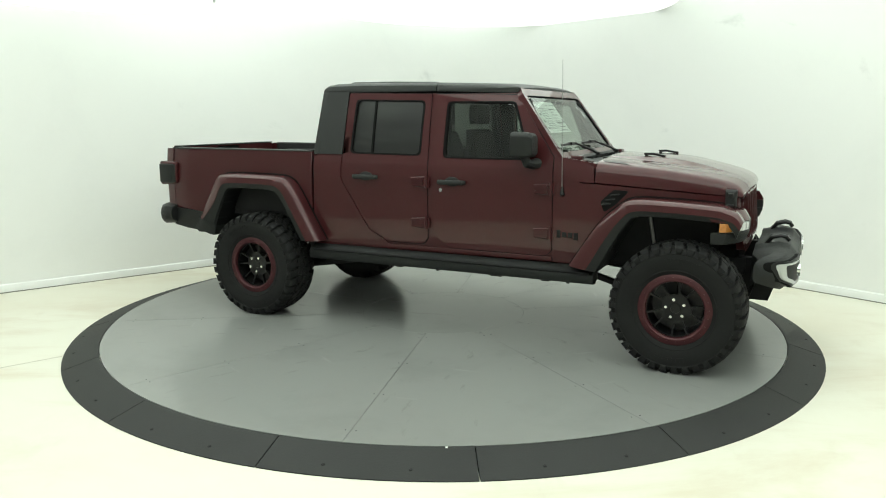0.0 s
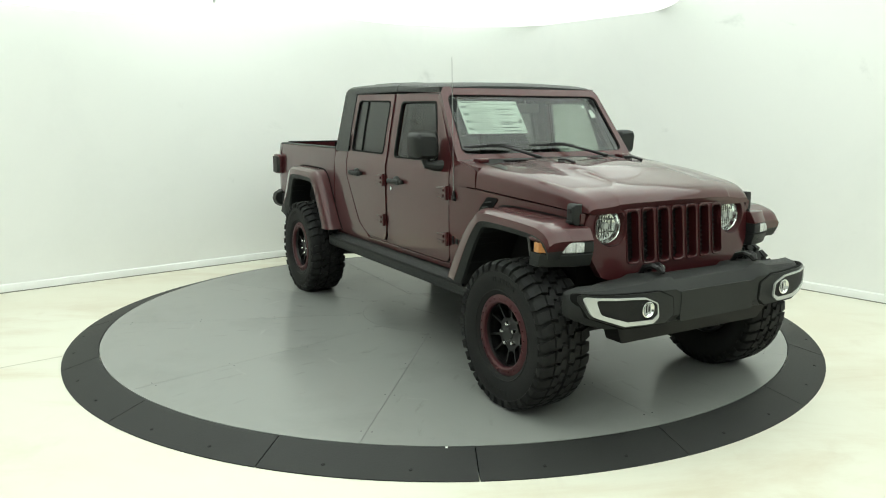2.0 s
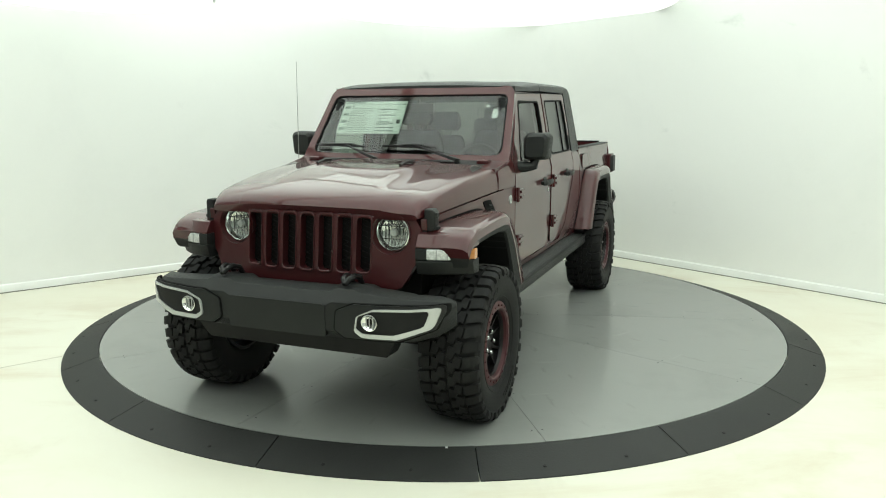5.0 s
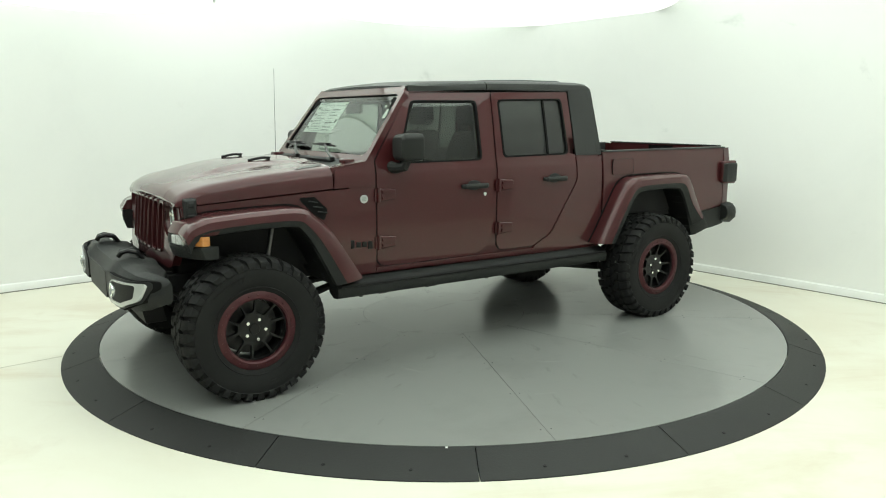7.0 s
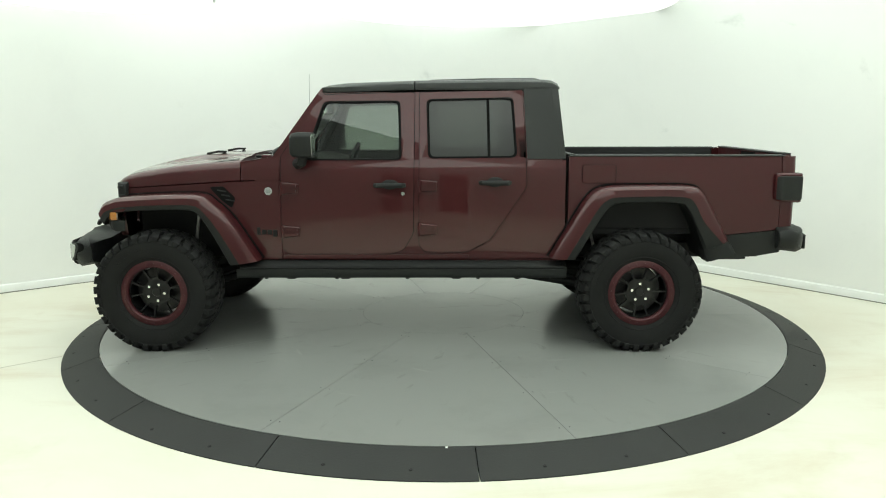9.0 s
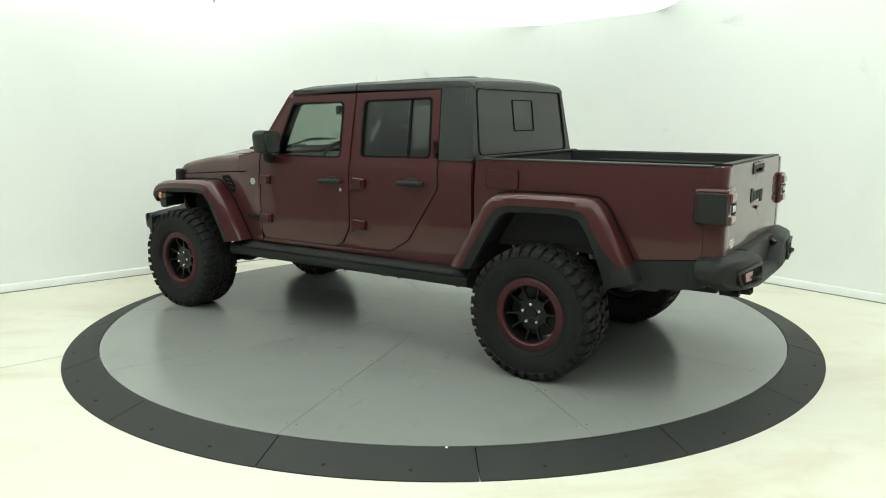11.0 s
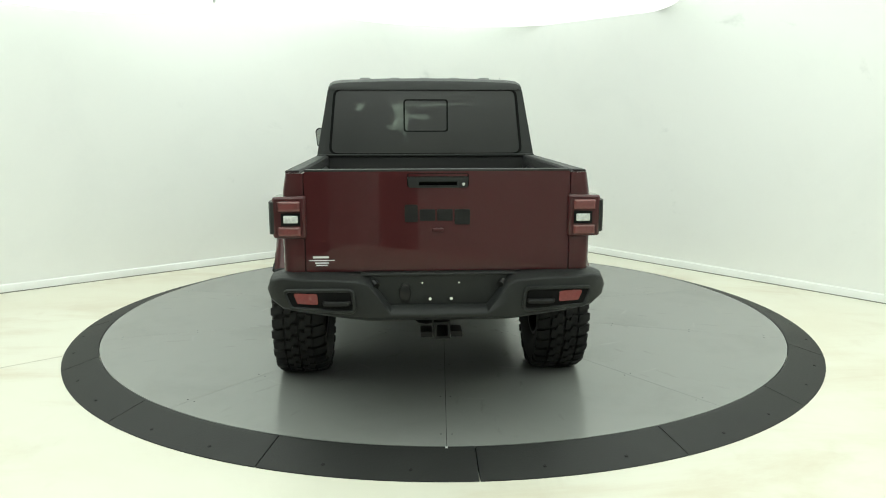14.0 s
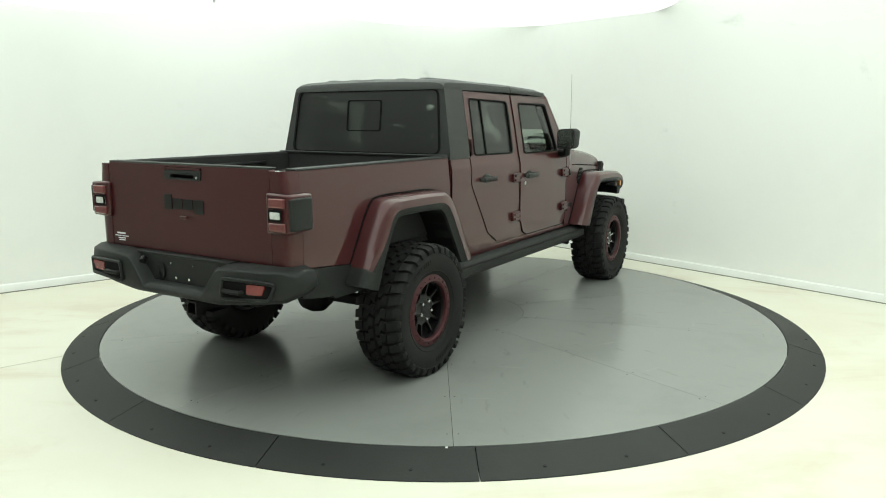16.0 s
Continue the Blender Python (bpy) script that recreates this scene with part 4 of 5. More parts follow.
def build_flares(t):
    for s in (1, -1):
        flare(t, s, fine_line(FO), fine_line(between(FO, FI, [0.5, 0.58] + [0.64] * 7)), fine_line(FI), "front_flare")
        flare(t, s, fine_line(RO), fine_line(between(RO, RI, [0.62] * 8 + [0.60, 0.12])), fine_line(RI), "rear_flare")
        # arch liners
        for name, line, yi in (("front_arch_liner", fine_line(FI, 3), 0.50), ("rear_arch_liner", fine_line(RI, 3), 0.50)):
            bm = bmesh.new()
            loft(bm, [[(x, s * 0.905, z), (x, s * yi, z), (x, s * yi, z + 0.012), (x, s * 0.905, z + 0.012)] for x, z in line])
            part(name, bm, UNDER, t)
        # rounded nose of the flare: black base, lamp with an amber end, painted cover
        def layer(y0, y1, z0, z1, inset=0.0, back=0.10, top_back=0.0, low_back=0.0):
            rings_ = []
            n = 8
            for i in range(n + 1):
                y = y0 + (y1 - y0) * i / n
                x = 2.478 - 0.125 * (max(0.0, y - 0.64) / 0.30) ** 2.2 - inset
                e = 0.006
                rings_.append([(x - back, s * y, z0), (x - low_back - e, s * y, z0), (x - low_back * 0.8, s * y, z0 + e), (x - top_back * 0.6, s * y, z1 - e), (x - top_back - e, s * y, z1), (x - back - top_back, s * y, z1)])
            bm = bmesh.new()
            loft(bm, rings_)
            return bm
        part("flare_nose", layer(0.655, 0.928, 0.872, 0.949, 0.002, 0.10, 0.0, 0.028), BLACK_TRIM, t, bevel=0.004)
        lamp = part("corner_lamp", layer(0.715, 0.892, 0.952, 1.010, 0.0, 0.07), CLEAR_LENS, t, "clear corner lamp", bevel=0.003)
        bm = bmesh.new()
        for k in range(2):
            y = 0.765 + 0.052 * k
            box(bm, 2.40, 2.4795 - 0.125 * ((y - 0.64) / 0.30) ** 2.2, s * y - 0.003, s * y + 0.003, 0.955, 1.006)
        part("lamp_rib", bm, SILVER, lamp)
        part("turn_signal", layer(0.8925, 0.937, 0.953, 1.009, 0.0, 0.042), AMBER_LENS, lamp, "amber turn signal", bevel=0.003)
        part("flare_nose_inner", layer(0.655, 0.7145, 0.950, 1.011, 0.001, 0.08), BLACK_TRIM, t)
        part("flare_nose_cover", layer(0.655, 0.928, 1.0115, 1.086, -0.001, 0.10, 0.060), PAINT, t, bevel=0.012)


def build_front_bumper(t):
    def xf(y):
        return lerp_table(abs(y), [(0, 2.775), (0.55, 2.765), (0.74, 2.735), (0.84, 2.690), (0.885, 2.635), (0.905, 2.585)])
    bm = bmesh.new()
    rings = []
    for y in (-0.905, -0.885, -0.84, -0.74, -0.65, -0.55, -0.47, -0.43, -0.325, -0.29, 0.29, 0.325, 0.43, 0.47, 0.55, 0.65, 0.74, 0.84, 0.885, 0.905):
        x, a = xf(y), abs(y)
        top, low = lerp_table(a, [(0.0, 0.820), (0.29, 0.822), (0.325, 0.842), (0.43, 0.842), (0.47, 0.826), (0.86, 0.798), (0.905, 0.770)]), lerp_table(a, [(0.5, 0.572), (0.74, 0.582), (0.86, 0.612), (0.905, 0.645)])
        back = lerp_table(a, [(0.65, 2.50), (0.78, 2.545), (0.86, 2.545), (0.905, 2.525)])
        edge = max(x - 0.12, back + 0.012)
        rings.append([(back, y, low + 0.03), (back, y, top - 0.03), (edge, y, top), (max(x - 0.05, edge + 0.01), y, top - 0.015), (x, y, top - 0.075), (x, y, low + 0.05), (x - 0.05, y, low)])
    loft(bm, rings)
    bumper = part("front_bumper", bm, BUMPER, t, "charcoal plastic front bumper", bevel=0.008)
    part("bumper_centre_pad", thick(sheet(rounded(mirrored([(0.285, 0.585), (0.292, 0.60), (0.285, 0.742), (0.27, 0.752)]), 0.012)), lambda u, v: Vector((xf(u) + 0.003, u, v)), Vector((-0.03, 0, 0))), BUMPER, bumper, bevel=0.003)
    part("lower_valance", thick(sheet(rounded(mirrored([(0.555, 0.456), (0.64, 0.60)]), 0.02)), lambda u, v: Vector((2.62 + 0.3 * (v - 0.49), u, v)), Vector((-0.12, 0, 0))), UNDER, bumper, bevel=0.01)
    for s in (1, -1):
        def on(u, v, d=0.0):
            return Vector((xf(u) + 0.004 + d, s * u, v))
        pocket = rounded([(0.890, 0.778), (0.45, 0.768), (0.355, 0.728), (0.345, 0.632), (0.40, 0.594), (0.68, 0.596), (0.85, 0.655), (0.888, 0.735)], 0.02)
        part("lamp_pocket", thick(sheet(pocket, [], (0.55, 0.65, 0.74, 0.79, 0.84), 0), lambda u, v: on(u, v, 0.004), Vector((-0.02, 0, 0))), BUMPER, bumper, bevel=0.005)
        # flat dark ring painted as the shade of a groove round the pocket
        part("pocket_groove_shade", thick(sheet(grown(pocket, 0.010), [grown(pocket, -0.001)], (0.55, 0.65, 0.74, 0.79, 0.84), 0), lambda u, v: on(u, v, -0.0015), Vector((-0.02, 0, 0))), SEAM, bumper)
        bez = rounded([(0.880, 0.768), (0.56, 0.752), (0.470, 0.712), (0.460, 0.634), (0.50, 0.606), (0.68, 0.606), (0.848, 0.666)], [0.02, 0.03, 0.03, 0.02, 0.02, 0.03, 0.04])
        c = Vector((0.64, 0.69))
        inner = [(c.x - 0.014 + (p[0] - c.x) * 0.87, c.y + 0.003 + (p[1] - c.y) * 0.78) for p in bez]
        b = part("lamp_bezel", thick(sheet(bez, [inner], (0.55, 0.65, 0.74, 0.80, 0.84, 0.86), 0), lambda u, v: on(u, v, 0.016), Vector((-0.03, 0, 0))), SILVER, bumper, "silver bezel round the fog lamp", bevel=0.004)
        part("bezel_insert", thick(sheet(inner, [], (0.6, 0.72), 0), lambda u, v: on(u, v, 0.010), Vector((-0.012, 0, 0))), UNDER, b)
        f = part("fog_lamp", lathe(bmesh.new(), [(0.0, -0.004), (0.02, -0.002), (0.032, 0.006), (0.039, 0.014), (0.043, 0.012), (0.043, -0.01)], "x", 24), CHROME, bumper, "round fog lamp", at=pose(xf(0.545) + 0.014, s * 0.545, 0.686))
        bm = bmesh.new()
        for k in range(3):
            y = -0.018 + 0.018 * k
            tube(bm, [(0.006, y, -0.028), (0.006, y, 0.028)], 0.003, 5)
        part("fog_reflector", bm, SILVER, f)
        # tow hook
        bm = bmesh.new()
        for k in (-0.026, 0.026):
            tube(bm, [(2.56, s * 0.372 + k, 0.805), (2.60, s * 0.372 + k, 0.866), (2.655, s * 0.372 + k * 0.9, 0.882), (2.690, s * 0.372 + k * 0.7, 0.874), (2.706, s * 0.372, 0.850)], 0.015, 8)
        box(bm, 2.58, 2.63, s * 0.372 - 0.03, s * 0.372 + 0.03, 0.79, 0.836)
        part("tow_hook", bm, GLOSS_BLACK, t, "black tow hook")
        bm = bmesh.new()
        box(bm, 2.0, 2.56, s * 0.40 - 0.04, s * 0.40 + 0.04, 0.60, 0.72)
        part("bumper_bracket", bm, UNDER, t)


BED_Y = [(0.6, 0.785), (0.85, 0.803), (1.1, 0.806), (1.3, 0.800), (1.40, 0.782)]


def build_bed(t):
    for s in (1, -1):
        arch = [(-0.93, 0.66)] + [p for p in RM[1:-1]] + [(-1.985, 0.70)]
        outline = [(-0.908, 0.66)] + arch[1:] + [(-2.03, 0.822), (-2.44, 0.862), (-2.44, 1.395), (-0.908, 1.395)]
        bm = sheet(outline, [], (0.8, 1.0, 1.2), 1)
        thick(bm, lambda u, v: Vector((u, s * (lerp_table(v, BED_Y)), v)), Vector((0, -s * 0.03, 0)))
        side = part("bed_side", bm, PAINT, t, bevel=0.006)
        # rear corner post
        bm = bmesh.new()
        rows = []
        for z in (0.866, 0.90, 1.0, 1.1, 1.2, 1.3, 1.36, 1.394):
            y = lerp_table(z, BED_Y)
            rows.append([(px, s * py, z) for px, py in rounded([(-2.4405, y), (-2.552, y - 0.010), (-2.552, 0.686), (-2.4405, 0.686)], [0, 0.055, 0.004, 0], 6)])
        loft(bm, rows)
        part("bed_corner", bm, PAINT, t)
        # fuel flap
        if s > 0:
            fo = rounded([(-1.005, 1.335), (-1.245, 1.335), (-1.245, 1.205), (-1.005, 1.205)], 0.025)
            bm = thick(sheet(fo), lambda u, v: Vector((u, 0.8068, v)), Vector((0, -0.012, 0)))
            part("fuel_flap", bm, PAINT, side, bevel=0.002)
            bm = thick(sheet(grown(fo, 0.0028), [grown(fo, 0.0006)]), lambda u, v: Vector((u, 0.8060, v)), Vector((0, -0.006, 0)))
            part("flap_gap", bm, SEAM, side)
        # black rail cap
        bm = bmesh.new()
        loft(bm, [[(x, s * 0.790, 1.393), (x, s * 0.784, 1.403), (x, s * 0.715, 1.405), (x, s * 0.708, 1.393)] for x in (-0.912, -2.46)])
        part("bed_rail_cap", bm, BLACK_TRIM, t, bevel=0.004)
        bm = bmesh.new()
        box(bm, -2.50, -0.915, s * 0.70, s * 0.715, 0.86, 1.40)
        loft(bm, [[(x, s * 0.71, 0.86), (x, s * 0.50, 0.86), (x, s * 0.52, z), (x, s * 0.71, z + 0.02)] for x, z in ((-1.0, 0.88), (-1.1, 1.06), (-1.75, 1.06), (-1.85, 0.88))])
        part("bed_side_liner", bm, LINER, t, bevel=0.008)
        # lower trim behind the wheel
        low = [(-1.905, 0.645), (-2.02, 0.82), (-2.43, 0.858), (-2.46, 0.70), (-2.30, 0.672), (-2.20, 0.665), (-2.18, 0.645)]
        side_panel("bed_lower_trim", rounded(low, 0.01), t, s, BUMPER, proud=0.012, depth=0.05, bevel=0.006)
        # tail lamp: painted hood, dark side, red, white and red lenses
        bm = bmesh.new()
        loft(bm, [[(x, s * y0, z0), (x, s * y1, z0 + 0.006), (x, s * y1, z1 - 0.006), (x, s * y0, z1)] for x, y0, y1, z0, z1 in ((-2.385, 0.72, 0.835, 1.085, 1.275), (-2.41, 0.70, 0.840, 1.068, 1.282), (-2.55, 0.672, 0.843, 1.060, 1.284), (-2.575, 0.675, 0.838, 1.062, 1.282))])
        lamp = part("tail_lamp", bm, PAINT, t, "tail lamp with red and white lenses", bevel=0.012)
        for nm_, z0, z1, mtl in (("brake_lens", 1.204, 1.256, RED_LENS), ("reversing_lens", 1.142, 1.188, CLEAR_LENS), ("signal_lens", 1.078, 1.126, RED_LENS)):
            y0, y1 = (0.700, 0.812) if nm_ != "reversing_lens" else (0.708, 0.788)
            bm = bmesh.new()
            loft(bm, [[(x, s * (y0 + e), z0 + e), (x, s * (y1 - e), z0 + e), (x, s * (y1 - e), z1 - e), (x, s * (y0 + e), z1 - e)] for x, e in ((-2.56, 0), (-2.584, 0.0), (-2.59, 0.008))])
            part(nm_, bm, mtl, lamp, "red lens" if mtl is RED_LENS else "white reversing lens", bevel=0.004)
        bm = bmesh.new()
        loft(bm, [[(-2.583, s * 0.700, 1.134), (-2.583, s * 0.796, 1.134), (-2.583, s * 0.796, 1.196), (-2.583, s * 0.700, 1.196)], [(-2.587, s * 0.700, 1.134), (-2.587, s * 0.796, 1.134), (-2.587, s * 0.796, 1.196), (-2.587, s * 0.700, 1.196)]])
        part("lens_frame", bm, SEAM, lamp)
        bm = bmesh.new()
        loft(bm, [[(x, s * 0.80, z0), (x, s * y1, z0), (x, s * y1, z1), (x, s * 0.80, z1)] for x, y1, z0, z1 in ((-2.392, 0.838, 1.090, 1.250), (-2.42, 0.860, 1.084, 1.256), (-2.545, 0.862, 1.084, 1.256), (-2.572, 0.850, 1.088, 1.252))])
        part("lamp_side_cover", bm, BLACK_TRIM, lamp, "black side cover of the lamp", bevel=0.006)
    part("bed_floor", box(bmesh.new(), -2.50, -0.912, -0.70, 0.70, 0.82, 0.862), LINER, t)
    for k in range(17):
        y = -0.64 + 0.08 * k
        part("bed_floor_rib", box(bmesh.new(), -2.48, -0.93, y - 0.02, y + 0.02, 0.8625, 0.872), LINER, t)
    part("bed_head_board", thick(sheet(rounded(mirrored([(0.785, 0.66), (0.785, 1.395)]), 0.02)), lambda u, v: Vector((-0.912, u, v)), Vector((-0.03, 0, 0))), LINER, t, bevel=0.004)
    part("bed_head_cap", box(bmesh.new(), -0.955, -0.908, -0.78, 0.78, 1.396, 1.411), BLACK_TRIM, t, bevel=0.005)
    # tie-down rail
    bm = bmesh.new()
    tube(bm, [(-1.2, 0.695, 1.33), (-2.3, 0.695, 1.33)], 0.014, 8)
    tube(bm, [(-1.2, -0.695, 1.33), (-2.3, -0.695, 1.33)], 0.014, 8)
    part("tie_down_rail", bm, GLOSS_BLACK, t)
    # tailgate
    def gate(u, v):
        return Vector((-2.550 + 0.03 * max(0, v - 1.33), u, v))
    handle_hole = rounded([(-0.158, 1.322), (0.158, 1.322), (0.158, 1.392), (-0.158, 1.392)], 0.012)
    tg = part("tailgate", thick(sheet(rounded(mirrored([(0.682, 0.886), (0.682, 1.402)]), 0.012), [handle_hole], (1.33,)), gate, Vector((0.05, 0, 0))), PAINT, t, "maroon tailgate", bevel=0.006)
    part("tailgate_cap", box(bmesh.new(), -2.548, -2.49, -0.68, 0.68, 1.401, 1.413), BLACK_TRIM, t, bevel=0.005)
    part("handle_recess", thick(sheet(grown(handle_hole, 0.004)), lambda u, v: gate(u, v) + Vector((0.022, 0, 0)), Vector((0.02, 0, 0))), SEAM, tg)
    part("handle_plate", thick(sheet(rounded([(-0.150, 1.377), (0.150, 1.377), (0.150, 1.389), (-0.150, 1.389)], 0.004)), lambda u, v: gate(u, v) + Vector((-0.006, 0, 0)), Vector((0.03, 0, 0))), PAINT, tg, bevel=0.003)
    grip = rounded([(-0.098, 1.330), (0.098, 1.330), (0.098, 1.350), (-0.098, 1.350)], 0.006)
    part("tailgate_handle", thick(sheet(rounded([(-0.150, 1.319), (0.150, 1.319), (0.158, 1.374), (-0.158, 1.374)], 0.008), [grip]), lambda u, v: gate(u, v) + Vector((-0.007, 0, 0)), Vector((0.02, 0, 0))), BLACK_TRIM, tg, "black tailgate handle", bevel=0.003)
    bm = bmesh.new()
    tube(bm, [(-2.55, -0.13, 1.337), (-2.564, -0.13, 1.337)], 0.008, 12)
    part("tailgate_lock", bm, CHROME, tg)
    # emblem of four raised blocks
    for y0, y1, z0, z1 in ((0.172, 0.105, 1.142, 1.232), (0.095, 0.015, 1.148, 1.208), (0.005, -0.075, 1.148, 1.208), (-0.085, -0.165, 1.128, 1.208)):
        bm = thick(sheet(rounded([(y0, z0), (y1, z0), (y1, z1), (y0, z1)], 0.008)), lambda u, v: gate(u, v) + Vector((-0.004, 0, 0)), Vector((0.008, 0, 0)))
        part("emblem_block", bm, UNDER, tg, "dark raised emblem block", bevel=0.002)
    bm = bmesh.new()
    box(bm, -2.566, -2.55, -0.03, 0.03, 1.092, 1.112)
    part("camera_pod", bm, PAINT, tg, bevel=0.005)
    bm = bmesh.new()
    for y0, y1, z0, z1 in ((0.565, 0.645, 0.958, 0.968), (0.535, 0.665, 0.944, 0.949), (0.565, 0.635, 0.930, 0.936), (0.57, 0.63, 0.918, 0.924)):
        box(bm, -2.5525, -2.549, y0, y1, z0, z1)
    part("dealer_decal", bm, WHITE_DECAL, tg, "small white decal of bars")
    # rear bumper: two ends, a low middle and a recessed plate
    def xr(y):
        return lerp_table(abs(y), [(0.0, -2.690), (0.5, -2.685), (0.74, -2.660), (0.85, -2.60), (0.885, -2.54)])
    bm = bmesh.new()
    rings = []
    for y in (-0.885, -0.865, -0.80, -0.70, -0.52, -0.40, -0.36, -0.25, 0.25, 0.36, 0.40, 0.52, 0.70, 0.80, 0.865, 0.885):
        a, x = abs(y), xr(y)
        top = lerp_table(a, [(0.24, 0.715), (0.26, 0.722), (0.36, 0.862), (0.42, 0.885), (0.80, 0.890), (0.865, 0.868), (0.885, 0.83)])
        low = lerp_table(a, [(0.36, 0.645), (0.52, 0.665), (0.80, 0.70), (0.865, 0.735), (0.885, 0.77)])
        rings.append([(-2.42, y, low + 0.02), (-2.42, y, top - 0.005), (x + 0.07, y, top), (x + 0.012, y, top - 0.022), (x, y, (top + low) / 2), (x + 0.01, y, low + 0.02), (x + 0.05, y, low)])
    loft(bm, rings)
    rb = part("rear_bumper", bm, BUMPER, t, "charcoal plastic rear bumper", bevel=0.006)
    part("plate_recess", thick(sheet(rounded(mirrored([(0.25, 0.69), (0.36, 0.872)]), 0.01)), lambda u, v: Vector((-2.595, u, v)), Vector((0.06, 0, 0))), BLACK_TRIM, rb, bevel=0.004)
    part("bumper_step", box(bmesh.new(), -2.60, -2.44, -0.40, 0.40, 0.868, 0.884), BUMPER, rb, bevel=0.005)
    for y, z in ((0.085, 0.832), (-0.105, 0.832), (0.045, 0.748), (-0.065, 0.748)):
        bm = bmesh.new()
        tube(bm, [(-2.59, y, z), (-2.603, y, z)], 0.008 if z < 0.8 else 0.005, 10)
        part("plate_bolt", bm, CHROME, rb)
    bm = bmesh.new()
    loft(bm, [[(-2.602 - d, 0.175 + 0.03 * k * math.cos(a), 0.778 + 0.052 * k * math.sin(a)) for a in (2 * math.pi * i / 16 for i in range(16))] for d, k in ((-0.01, 1), (0.0, 1), (0.003, 0.9))])
    part("trailer_socket", bm, GLOSS_BLACK, rb)
    for s in (1, -1):
        pocket = rounded([(0.425, 0.704), (0.75, 0.722), (0.79, 0.812), (0.44, 0.818)], 0.025)
        # flat near-black plate paints the shade of a recessed pocket
        part("pocket_shade_plate", thick(sheet(pocket, [], (0.55, 0.7, 0.76), 0), lambda u, v: Vector((xr(u) - 0.004, s * u, v)), Vector((0.014, 0, 0))), SEAM, rb, bevel=0.003)
        # raised rim added to catch a highlight like the pocket's lit lip
        rim = [(xr(u) - 0.004, s * u, v) for u, v in pocket]
        part("pocket_highlight_rim", tube(bmesh.new(), rim + rim[:2], 0.011, 6, False), BUMPER, rb)
        part("red_reflector", thick(sheet(rounded([(0.612, 0.744), (0.715, 0.748), (0.738, 0.802), (0.615, 0.799)], 0.01), [], (0.7,), 0), lambda u, v: Vector((xr(u) - 0.009, s * u, v)), Vector((0.012, 0, 0))), REFLECTOR_RED, rb, "red bumper reflector", bevel=0.003)
        bm = bmesh.new()
        tube(bm, [(-2.665, s * 0.45, 0.752), (-2.70, s * 0.46, 0.752), (-2.705, s * 0.52, 0.752), (-2.70, s * 0.575, 0.752), (-2.665, s * 0.585, 0.752)], 0.013, 8)
        part("rear_tow_hook", bm, UNDER, rb)
        bm = bmesh.new()
        tube(bm, [(-2.60, s * 0.335, 0.84), (-2.625, s * 0.318, 0.825)], 0.018, 10)
        part("plate_lamp", bm, GLOSS_BLACK, rb)
    # tow hitch
    bm = bmesh.new()
    for y0, y1, z0, z1 in ((-0.062, 0.022, 0.596, 0.608), (-0.062, 0.022, 0.520, 0.532), (-0.062, -0.050, 0.532, 0.596), (0.010, 0.022, 0.532, 0.596)):
        box(bm, -2.56, -2.30, y0, y1, z0, z1)
    box(bm, -2.50, -2.38, -0.13, -0.07, 0.512, 0.542)
    box(bm, -2.50, -2.38, 0.03, 0.09, 0.512, 0.542)
    tube(bm, [(-2.38, -0.45, 0.635), (-2.38, 0.45, 0.635)], 0.035, 8)
    box(bm, -2.42, -2.34, -0.05, 0.01, 0.60, 0.655)
    part("tow_hitch", bm, UNDER, t, "black tow hitch receiver")


